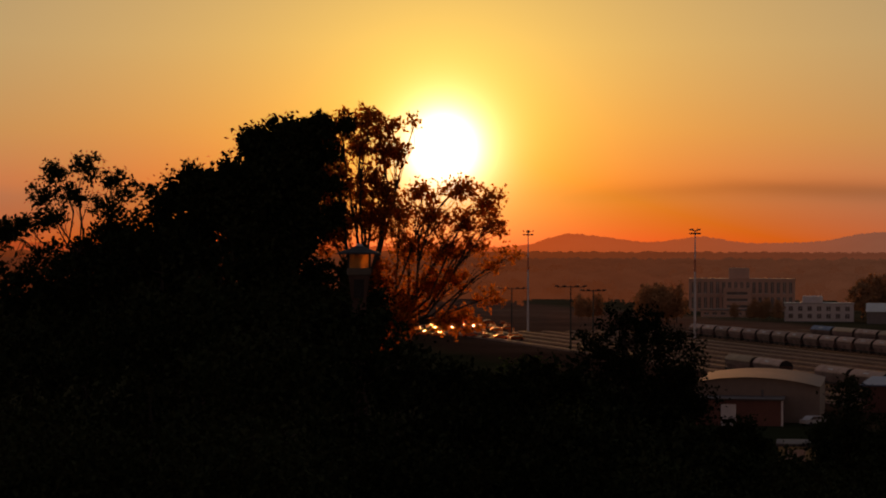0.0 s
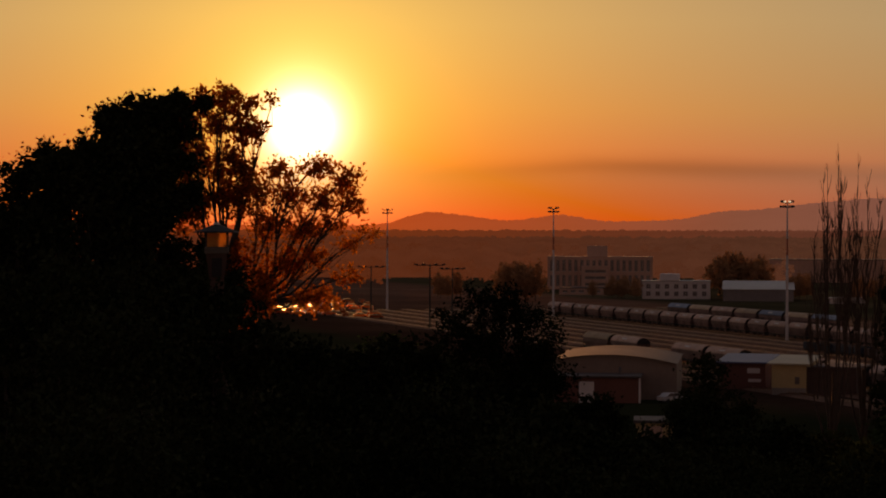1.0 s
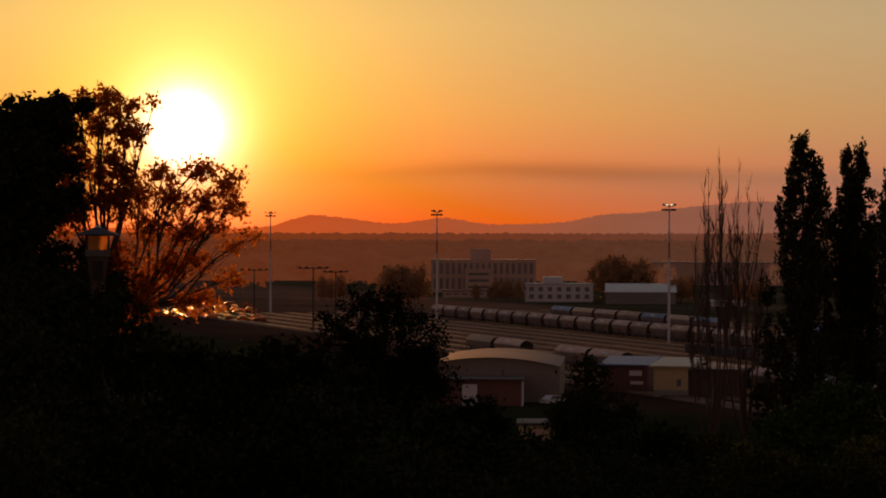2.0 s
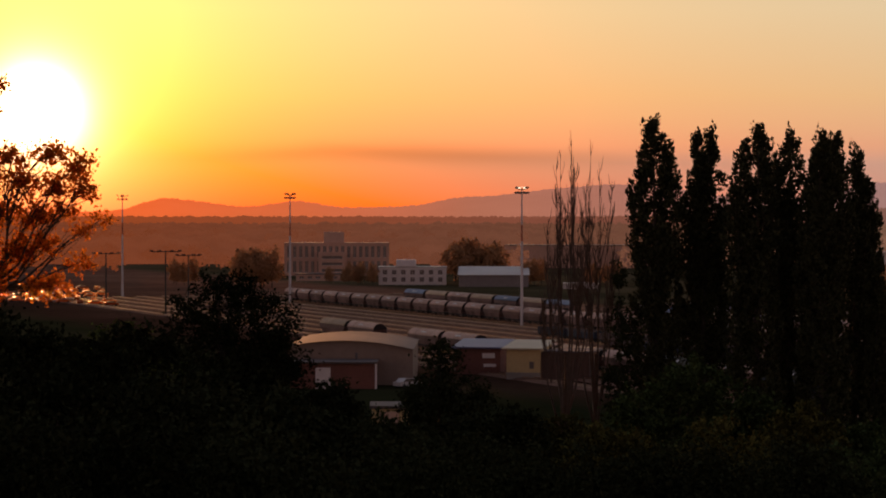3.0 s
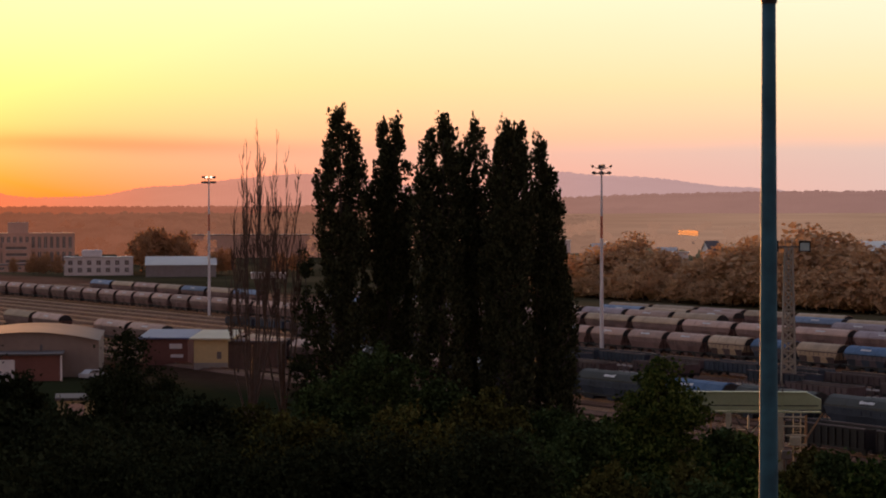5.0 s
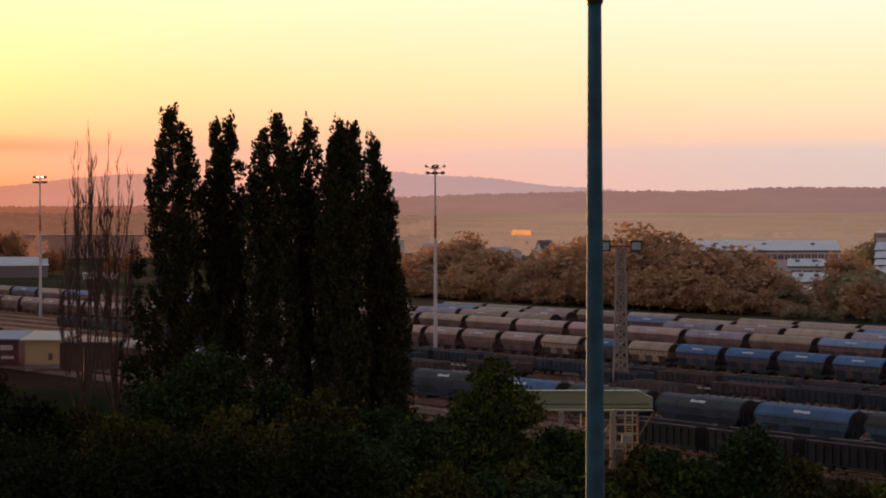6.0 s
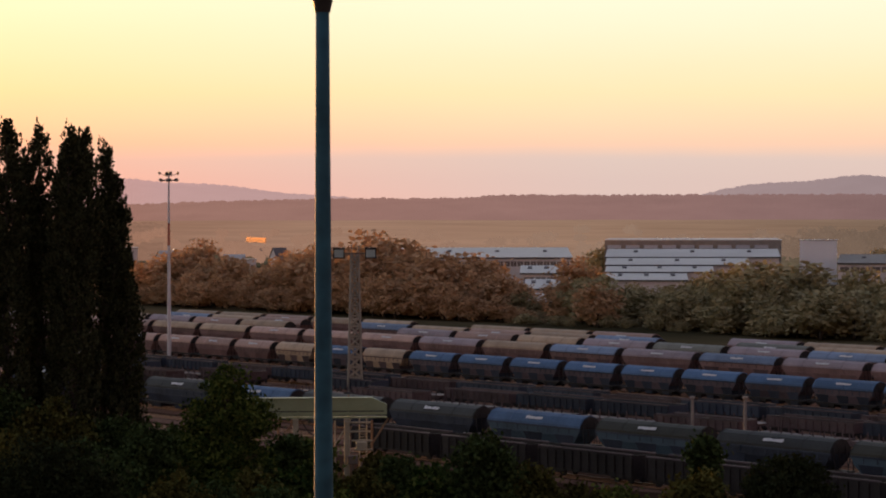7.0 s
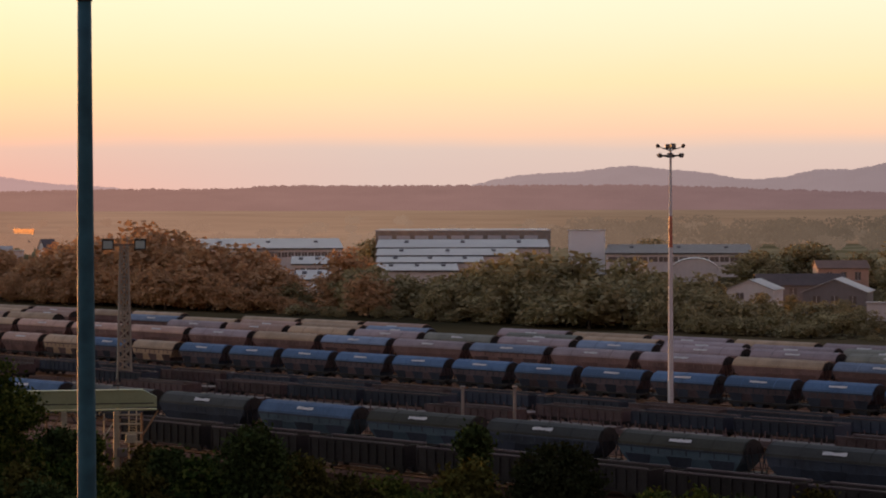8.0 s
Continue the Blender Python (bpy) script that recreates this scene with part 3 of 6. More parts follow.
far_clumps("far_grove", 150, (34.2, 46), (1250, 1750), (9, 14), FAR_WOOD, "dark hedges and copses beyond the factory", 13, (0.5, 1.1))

# ---- tracks ----
LINES = [156, 164, 172, 180, 188, 196, 204, 212, 220, 228, 235, 248, 256, 265, 273, 281, 290, 299]


def build_track(out, near, far):
    t = thing("track", yard(out, near), 90 + TRACK, "pair of steel rails on sleepers in brown ballast", "railway track", "tracks of the yard", "structure")
    length = far - near
    bm = prism(bmesh.new(), [(-2.3, -0.1), (2.3, -0.1), (1.5, 0.28), (-1.5, 0.28)], "x", 0, length)
    part("ballast_bed", bm, BALLAST, t)
    for y in (-0.75, 0.75):
        bm = prism(bmesh.new(), [(y - 0.07, 0.34), (y + 0.07, 0.34), (y + 0.03, 0.38), (y + 0.036, 0.5), (y - 0.036, 0.5), (y - 0.03, 0.38)], "x", 0, length)
        part("rail", bm, RAIL, t)
    bm = bmesh.new()
    for k in range(int(min(length, 200) / 1.2)):
        box(bm, k * 1.2, k * 1.2 + 0.26, -1.3, 1.3, 0.26, 0.345)
    tagged(part("sleepers", bm, SLEEPER, t), kind="stuff")


for out in LINES:
    build_track(out, 60, 760 if out > 170 else 420)


# ---- wagons ----
def wheelset(parent, x):
    """A two-axle bogie below a wagon."""
    bm = bmesh.new()
    for dx in (-0.9, 0.9):
        for y in (-0.75, 0.75):
            tube(bm, ((x + dx, y - 0.07, 0.96), (x + dx, y + 0.07, 0.96)), (0.46, 0.46), 12)
        tube(bm, ((x + dx, -0.75, 0.96), (x + dx, 0.75, 0.96)), (0.08, 0.08), 6)
    for y in (-1.0, 1.0):
        box(bm, x - 1.45, x + 1.45, y - 0.08, y + 0.08, 0.86, 1.12)
    part("bogie", bm, BLACK, parent)


def buffers(parent, x, s):
    for y in (-0.87, 0.87):
        bm = bmesh.new()
        tube(bm, ((x, y, 1.06), (x + s * 0.5, y, 1.06), (x + s * 0.501, y, 1.06), (x + s * 0.58, y, 1.06)), (0.1, 0.1, 0.24, 0.24), 8)
        part("buffer", bm, BLACK, parent)


def hopper(label, length, roof_mat, body_mat, low_mat, top=4.25, doors=2, marks=True, seed=1):
    """A covered hopper wagon: curved sliding roof, sloping sides, discharge chutes, dark end platforms."""
    w = thing("hopper_wagon", (0, 0, 0), 0, label, "rail wagon", "parked freight wagons")
    half = length / 2 - 0.85
    bar = 1.45
    slope = (1.41, 3.32), (0.86, top - 0.26)
    side = [(bar, 3.05), slope[0], (1.18, 3.32 + (top - 3.58) * 0.46), slope[1], (0.34, top - 0.05)]
    arc = side + [(0.0, top)] + [(-y, z) for y, z in reversed(side)]
    bm = prism(bmesh.new(), arc, "x", -half, half)
    part("roof", bm, roof_mat, w)
    bm = bmesh.new()
    rings = []
    for y, z, x in ((1.42, 3.04, half), (1.42, 2.2, half - 0.45), (1.15, 1.35, half - 1.25)):
        rings.append([bm.verts.new(p) for p in ((-x, -y, z), (x, -y, z), (x, y, z), (-x, y, z))])
    bm.faces.new(rings[0])
    bm.faces.new(rings[-1][::-1])
    for r, q in zip(rings, rings[1:]):
        for i in range(4):
            bm.faces.new((r[i], q[i], q[(i + 1) % 4], r[(i + 1) % 4]))
    part("body", bm, body_mat, w)
    bm = bmesh.new()
    for s in (-1, 1):
        box(bm, -half, half, s * 1.45 - 0.04, s * 1.45 + 0.04, 2.92, 3.08)
        for k in range(doors * 3 + 1):
            x = -half + k * 2 * half / (doors * 3)
            box(bm, x - 0.05, x + 0.05, s * 1.44 - 0.03, s * 1.44 + 0.03, 2.45, 3.0)
    part("side_ribs", bm, low_mat, w)
    bm = bmesh.new()
    box(bm, -length / 2 + 0.6, length / 2 - 0.6, -1.3, 1.3, 1.12, 1.34)
    part("underframe", bm, BLACK, w)
    for k in range(doors):
        x = -half + (k + 0.5) * 2 * half / doors
        q = half / doors * 0.62
        bm = bmesh.new()
        lo = [bm.verts.new(p) for p in ((x - q * 0.5, -1.0, 0.62), (x + q * 0.5, -1.0, 0.62), (x + q * 0.5, 1.0, 0.62), (x - q * 0.5, 1.0, 0.62))]
        hi = [bm.verts.new(p) for p in ((x - q, -1.46, 2.3), (x + q, -1.46, 2.3), (x + q, 1.46, 2.3), (x - q, 1.46, 2.3))]
        bm.faces.new(lo[::-1])
        bm.faces.new(hi)
        for i in range(4):
            bm.faces.new((lo[i], lo[(i + 1) % 4], hi[(i + 1) % 4], hi[i]))
        part("chute", bm, low_mat, w)
    for k in range(5):
        x = -half + 0.12 + k * (2 * half - 0.24) / 4
        rib = [(y * 1.012, z + 0.03) for y, z in arc] + [(y * 0.99, z - 0.03) for y, z in reversed(arc)]
        part("roof_rib", prism(bmesh.new(), rib, "x", x - 0.06, x + 0.06), roof_mat, w)
    for s in (-1, 1):
        bm = bmesh.new()
        x = s * (half + 0.02)
        prism(bm, [(-1.40, 3.0), (1.40, 3.0), (1.40, 3.05), (1.36, 3.3), (0.82, top - 0.3), (0, top - 0.06), (-0.82, top - 0.3), (-1.36, 3.3), (-1.40, 3.05)], "x", min(x, x + s * 0.06), max(x, x + s * 0.06))
        for y in (-1.2, -0.5, 0.5, 1.2):
            tube(bm, ((x + s * 0.5, y, 1.3), (x + s * 0.08, y, 3.6)), (0.05, 0.05), 4)
        box(bm, min(x, x + s * 0.62), max(x, x + s * 0.62), -1.35, 1.35, 1.26, 1.36)
        part("end_frame", bm, BLACK, w)
        buffers(w, s * (length / 2 - 0.58), s)
        wheelset(w, s * (half - 1.9))
    if marks:
        for s in (-1, 1):
            rng = np.random.default_rng(seed)
            bm = bmesh.new()
            last = None
            for k in range(9):
                x = -1.3 + k * 0.32
                pair = []
                for a in (0.28 + rng.uniform(0, 0.08), 0.60 + rng.uniform(0, 0.14)):
                    y, z = (p + (q - p) * a for p, q in zip(*slope))
                    pair.append(bm.verts.new((x, s * (y + 0.09), z + 0.09)))
                if last:
                    bm.faces.new((last[0], pair[0], pair[1], last[1]))
                last = pair
            part("stencil_bar", bm, STENCIL, w, "worn white stencil bar")
    return w


def gondola(label, length, mat, top=3.1, rib=True):
    """An open wagon: ribbed box sides with a top rail, hollow inside."""
    w = thing("open_wagon", (0, 0, 0), 0, label, "rail wagon", "parked freight wagons")
    half = length / 2 - 0.62
    for s in (-1, 1):
        bm = boxed(-half, half, s * 1.40 - 0.04, s * 1.40 + 0.04, 1.3, top)
        if rib:
            n = int(length / 1.25)
            for k in range(n + 1):
                x = -half + 0.06 + k * (2 * half - 0.12) / n
                box(bm, x - 0.06, x + 0.06, s * 1.49 - 0.07, s * 1.49 + 0.07, 1.25, top - 0.15)
        part("side_wall", bm, mat, w)
        part("top_rail", boxed(-half, half, s * 1.42 - 0.1, s * 1.42 + 0.1, top + 0.002, top + 0.13), P_PLUM, w, "dull plum top rail")
        part("end_wall", boxed(s * half - 0.05, s * half + 0.05, -1.36, 1.36, 1.3, top - 0.006), mat, w)
        buffers(w, s * (length / 2 - 0.58), s)
        wheelset(w, s * (half - 1.8))
    part("floor_pan", boxed(-half, half, -1.36, 1.36, 1.1, 1.34), BLACK, w)
    return w


def flat_wagon(label, length, mat):
    w = thing("flat_wagon", (0, 0, 0), 0, label, "rail wagon", "parked freight wagons")
    half = length / 2 - 0.6
    part("deck", boxed(-half, half, -1.4, 1.4, 1.2, 1.42), mat, w)
    bm = bmesh.new()
    for s in (-1, 1):
        box(bm, -half, half, s * 1.42 - 0.04, s * 1.42 + 0.04, 0.95, 1.46)
        for k in range(9):
            x = -half + 0.3 + k * (2 * half - 0.6) / 8
            box(bm, x - 0.05, x + 0.05, s * 1.42 - 0.06, s * 1.42 + 0.06, 1.3, 2.15)
    tagged(part("stakework", bm, mat, w), kind="stuff")
    for s in (-1, 1):
        buffers(w, s * (length / 2 - 0.58), s)
        wheelset(w, s * (half - 1.8))
    return w


def paint(name, c, vary=0.28):
    return material(name, c, rough=0.6, vary=vary, scale=0.35, fine=4.0, each=0.35, gloss=0.22)


# Tan, mauve, rose, pale blue and sage hold the far rows' haze in their colour.
P_BLUE = paint("wagon_blue", (0.085, 0.16, 0.29))
P_TEAL = paint("wagon_teal", (0.055, 0.09, 0.118))
P_GREY = paint("wagon_grey", (0.044, 0.045, 0.042))
P_OLIVE = paint("wagon_olive", (0.043, 0.042, 0.031))
P_TAN = paint("wagon_tan", (0.44, 0.32, 0.21))
P_BROWN = paint("wagon_brown", (0.10, 0.07, 0.07), 0.4)
P_DIRT = paint("wagon_dirty", (0.028, 0.025, 0.025), 0.4)
P_MAUVE = paint("wagon_haze_mauve", (0.32, 0.26, 0.275))
P_RED = paint("wagon_red_brown", (0.20, 0.125, 0.115), 0.35)
P_SKY = paint("wagon_haze_blue", (0.19, 0.255, 0.37))
P_SAGE = paint("wagon_sage", (0.21, 0.215, 0.18))
P_ROSE = paint("wagon_haze_rose", (0.48, 0.32, 0.255))
P_PLUM = paint("wagon_plum", (0.095, 0.075, 0.085), 0.35)
P_SLATE = paint("wagon_slate", (0.04, 0.052, 0.075), 0.35)

KIND = {
    "grey": hopper("grey covered hopper wagon with dusty roof on rails", 16.3, P_GREY, P_SLATE, P_SLATE, 4.3, 3, seed=1),
    "olive": hopper("olive-grey covered hopper wagon with white markings on rails", 16.3, P_OLIVE, P_TEAL, P_SLATE, 4.3, 3, seed=2),
    "blue": hopper("blue covered hopper wagon with white markings on rails", 16.3, P_BLUE, P_TEAL, P_SLATE, 4.3, 3, seed=3),
    "short_blue": hopper("short blue-roofed hopper wagon with dark plum sides", 11.7, P_BLUE, P_PLUM, P_SLATE, 4.25, 3, seed=4),
    "short_tan": hopper("short tan hopper wagon with rusty chutes on rails", 11.7, P_TAN, P_TAN, P_BROWN, 4.25, 3, marks=False, seed=5),
    "short_grey": hopper("short haze-pale rose-grey hopper wagon with rusty chutes", 11.7, P_ROSE, P_RED, P_RED, 4.25, 3, seed=6),
    "faded": hopper("haze-pale mauve-grey covered wagon on rails", 16.8, P_MAUVE, P_RED, P_RED, 4.2, 3, seed=7),
    "rosy": hopper("haze-pale rose-grey covered wagon on rails", 16.8, P_ROSE, P_RED, P_RED, 4.2, 3, seed=11),
    "tan": hopper("haze-pale tan covered wagon on rails", 16.8, P_TAN, P_RED, P_RED, 4.2, 3, marks=False, seed=8),
    "hazy_blue": hopper("haze-pale blue covered wagon on rails", 16.8, P_SKY, P_RED, P_BROWN, 4.2, 3, seed=9),
    "sage": hopper("haze-pale sage-green covered wagon on rails", 16.8, P_SAGE, P_RED, P_BROWN, 4.2, 3, seed=10),
    "open": gondola("dark ribbed open wagon on rails", 14.0, P_DIRT, 3.15),
    "open_brown": gondola("rusty brown open wagon with low sides", 14.0, P_BROWN, 2.45),
    "open_slate": gondola("slate-blue open wagon with low sides", 14.0, P_SLATE, 2.6),
    "flat": flat_wagon("empty rusty flat wagon with stanchions", 14.0, P_BROWN),
}
used = set()


def shunt(out, along, kind, pitch):
    """Park a wagon whose far end stands at along."""
    m = pose(*yard(out, along - pitch / 2), 0, 0, 90 + TRACK + (180 if hash_bit(out, along) else 0))
    if kind in used:
        return copy_thing(KIND[kind], m)
    used.add(kind)
    KIND[kind].matrix_world = m
    return KIND[kind]


def hash_bit(a, b):
    return int(a * 7 + b * 3) % 2


def rake(out, first, pitch, kinds, count, gaps=()):
    """A line of wagons, from its far end first towards the camera's end."""
    for k in range(count):
        if k not in gaps:
            shunt(out, first - k * pitch, kinds[k % len(kinds)], pitch)


rng = random.Random(4)
# the nearest covered wagons: one clean blue one among grey and olive
rake(172, 203.6 + 17 * 17, 17.0, ["tan", "rosy", "tan", "rosy", "rosy", "tan", "rosy", "tan", "rosy", "grey", "rosy", "grey", "olive", "grey", "blue", "grey", "grey",
                                  "blue", "olive", "grey", "olive", "grey", "olive", "grey"], 24, gaps=(2, 5))
rake(156, 206, 14.6, ["open"], 8)
rake(196, 330, 14.2, ["flat", "open_brown", "flat", "flat"], 16, gaps=(3,))
rake(204, 420, 14.2, ["open_brown", "open_slate", "open_slate", "flat"], 22, gaps=(4, 9))
rake(212, 470, 14.2, ["open_slate", "open_slate", "open_brown"], 25, gaps=(6,))
row = [("short_grey" if rng.random() < 0.93 else "short_tan") if k < 33 else "short_blue" for k in range(48)]
row[31 + 4 - 1] = "short_tan"
rake(235, 296.4 + 11.7 * 35, 11.7, row, 48)
rake(248, 420, 14.2, ["flat", "open_brown", "flat"], 20, gaps=(5, 11))
row = [rng.choice(["rosy", "rosy", "tan", "faded", "hazy_blue"]) for k in range(24)] + ["faded", "hazy_blue", "faded", "faded", "tan", "hazy_blue", "hazy_blue", "sage", "sage", "sage"]
rake(265, 315 + 16.8 * 22, 16.8, row, 34, gaps=(7, 8))
rake(281, 560, 16.8, ["rosy", "tan", "faded", "rosy", "tan"] * 3 + ["faded", "sage", "faded", "hazy_blue", "faded"] * 2, 25, gaps=(3, 10, 11))
rake(290, 500, 16.8, ["tan", "rosy", "tan", "hazy_blue"] * 3 + ["faded", "sage", "tan", "faded"] * 2, 20, gaps=(2, 6, 12))
rake(299, 460, 16.8, ["tan", "tan", "rosy"] * 3 + ["tan", "faded"] * 4, 17, gaps=(5, 9))


# ---- floodlight masts ----
def flood_mast(place, height, lean_turn):
    """A tall tapered steel mast with a ring of floodlights in two tiers."""
    t = thing("floodlight_mast", place, lean_turn, "tall pale steel floodlight mast with two tiers of lamps", "light mast", "floodlight masts of the yard")
    h = height - 0.6
    bm = bmesh.new()
    tube(bm, ((0, 0, -0.3), (0, 0, h * 0.62)), (0.36, 0.25), 12)
    part("pole_lower", bm, MAST_PAINT, t)
    bm = bmesh.new()
    tube(bm, ((0, 0, h * 0.62), (0, 0, h * 0.74)), (0.25, 0.21), 12)
    part("pole_band", bm, MAST_RED, t, "faded red band")
    bm = bmesh.new()
    tube(bm, ((0, 0, h * 0.74), (0, 0, h)), (0.21, 0.13), 12)
    part("pole_upper", bm, MAST_PAINT, t)
    bm = boxed(-0.5, 0.5, -0.5, 0.5, -0.3, 0.35, bevel=0.05)
    part("footing", bm, CONCRETE, t)
    bm = bmesh.new()
    for z, r in ((h - 0.9, 1.45), (h - 0.05, 1.0)):
        ring = [(r * math.cos(a), r * math.sin(a), z) for a in (2 * math.pi * k / 16 for k in range(17))]
        tube(bm, ring, [0.06] * 17, 4)
        for k in range(4):
            a = math.pi * k / 2
            tube(bm, ((0, 0, z - 0.3), (r * math.cos(a), r * math.sin(a), z)), (0.05, 0.05), 4)
    part("head_frame", bm, DARK_METAL, t)
    for z, r, n in ((h - 0.9, 1.5, 6), (h + 0.25, 1.55, 4)):
        for k in range(n):
            a = 2 * math.pi * (k + 0.5) / n
            m = pose(r * math.cos(a), r * math.sin(a), z, 0, 25, math.degrees(a))
            bm = boxed(-0.16, 0.16, -0.32, 0.32, -0.24, 0.24, bevel=0.05)
            bmesh.ops.transform(bm, matrix=m, verts=bm.verts)
            lamp = part("floodlight", bm, DARK_METAL, t)
            bm = boxed(0.165, 0.19, -0.27, 0.27, -0.19, 0.19)
            bmesh.ops.transform(bm, matrix=m, verts=bm.verts)
            part("lens", bm, LAMP_GLASS, lamp)
            if z > h:
                bm = bmesh.new()
                tube(bm, ((0.9 * math.cos(a), 0.9 * math.sin(a), h - 0.05), (r * math.cos(a), r * math.sin(a), z)), (0.045, 0.045), 4)
                part("bracket", bm, DARK_METAL, lamp)
    return t


mast = flood_mast(polar(37.0, 318), 32.35, 20)
mast.matrix_world = pose(182.0, 242.3, 0, 0, 0, 20)
copy_thing(mast, pose(146.5, 400.1, 0, 0, 0, 35))
lit = copy_thing(mast, pose(110.1, 561.8, 0, 0, 0, 70))
tagged(lit, "tall pale floodlight mast with two lamps switched on", group="floodlight masts of the yard")
for x in (-0.55, 0.55):
    bm = boxed(x - 0.27, x + 0.27, -1.75, -1.5, 31.75, 32.15, bevel=0.08)
    bmesh.ops.transform(bm, matrix=pose(0, 0, 0, 0, 0, -70 - 11.1), verts=bm.verts)
    part("lit_lamp", bm, LAMP_ON, lit, "floodlight switched on")
copy_thing(mast, pose(73.1, 725.0, 0, 0, 0, 10))
copy_thing(mast, pose(26.7, 791.0, 0, 0, 0, 50))


def street_post():
    """The galvanised street lamp that stands close by; its head is cut off by the top of the view."""
    p = polar(23.71, 22.0)
    z0 = ground_z(p.x, p.y) - 0.05
    t = thing("street_lamp", (p.x, p.y, z0), rot_to(23.7), "galvanised steel street lamp post with dark lamp head", "street lamp")
    h = 26.83 - z0
    bm = bmesh.new()
    n = 10
    tube(bm, [(0, 0, h * k / n) for k in range(n + 1)], [0.105 - 0.045 * k / n for k in range(n + 1)], 20)
    for f in bm.faces:
        f.smooth = len(f.verts) == 4
    part("post", bm, GALV, t)
    bm = bmesh.new()
    tube(bm, ((0, 0, h - 0.05), (0, 0, h + 0.03), (0, 0, h + 0.09)), (0.068, 0.085, 0.1), 16)
    part("collar", bm, DARK_METAL, t)
    bm = bmesh.new()
    tube(bm, ((0, 0, h + 0.09), (0, 0, h + 0.14), (0, 0, h + 0.34), (0, 0, h + 0.42)), (0.1, 0.2, 0.24, 0.1), 20)
    part("lamp_head", bm, DARK_METAL, t)
    bm = bmesh.new()
    tube(bm, ((0, 0, 0), (0, 0, 0.04)), (0.24, 0.24), 16)
    part("base_plate", bm, GALV, t)
    part("service_door", boxed(-0.05, 0.05, -0.112, -0.098, 0.6, 1.0), GALV, t)


street_post()


def twin_mast():
    """A concrete-and-lattice lamp mast with two floodlight boxes."""
    p = polar(24.37, 338)
    t = thing("lamp_mast", (p.x, p.y, 0), rot_to(24.37), "weathered lattice lamp mast with two box floodlights", "light mast")
    h = high(-0.93, 338)
    bm = bmesh.new()
    w0, w1 = 0.95, 0.5
    for sx in (-1, 1):
        for sy in (-1, 1):
            tube(bm, ((sx * w0, sy * w0, -0.1), (sx * w1, sy * w1, h)), (0.2, 0.16), 4)
    part("lattice_leg", bm, MAST_CONCRETE, t)
    n = 14
    bm = bmesh.new()
    for k in range(n):
        z0, z1 = h * k / n, h * (k + 1) / n
        a, b = w0 + (w1 - w0) * k / n, w0 + (w1 - w0) * (k + 1) / n
        for s in (-1, 1):
            tube(bm, ((-a * s, -a, z0), (b * s, -b, z1)), (0.12, 0.12), 4)
            tube(bm, ((-a * s, a, z0), (b * s, b, z1)), (0.1, 0.1), 4)
            tube(bm, ((-a, -a * s, z0), (-b, b * s, z1)), (0.1, 0.1), 4)
            tube(bm, ((a, -a * s, z0), (b, b * s, z1)), (0.1, 0.1), 4)
        for y in (-a, a):
            tube(bm, ((-a, y, z0), (a, y, z0)), (0.11, 0.11), 4)
    part("lattice", bm, MAST_CONCRETE, t)
    for k in range(2):
        part("cable_duct", boxed(-0.3 + k * 0.38, -0.08 + k * 0.38, -0.25, 0.25, 0, h - 0.01), MAST_CONCRETE, t)
    part("crosshead", boxed(-2.1, 2.1, -0.16, 0.16, h + 0.002, h + 0.24), CONCRETE_DARK, t)
    bm = bmesh.new()
    for x in (-0.45, 0.45):
        tube(bm, ((x, 0.3, h - 0.3), (x, 0.3, h + 1.35)), (0.09, 0.06), 5)
    part("railing", bm, CONCRETE, t)
    for s in (-1, 1):
        bm = bmesh.new()
        prism(bm, [(-0.75, h - 0.55), (0.5, h - 0.2), (0.5, h + 0.75), (-0.75, h + 0.85)], "x", s * 2.15 - 0.8, s * 2.15 + 0.8)
        b = part("floodlight", bm, BLACK, t)
        part("hood", boxed(s * 2.15 - 0.86, s * 2.15 + 0.86, -1.0, 0.5, h + 0.86, h + 0.96), DARK_METAL, b)
        part("lens", boxed(s * 2.15 - 0.62, s * 2.15 + 0.62, -0.82, -0.755, h - 0.38, h + 0.66), LENS_BLUE, b, "pale blue-green lens")


twin_mast()


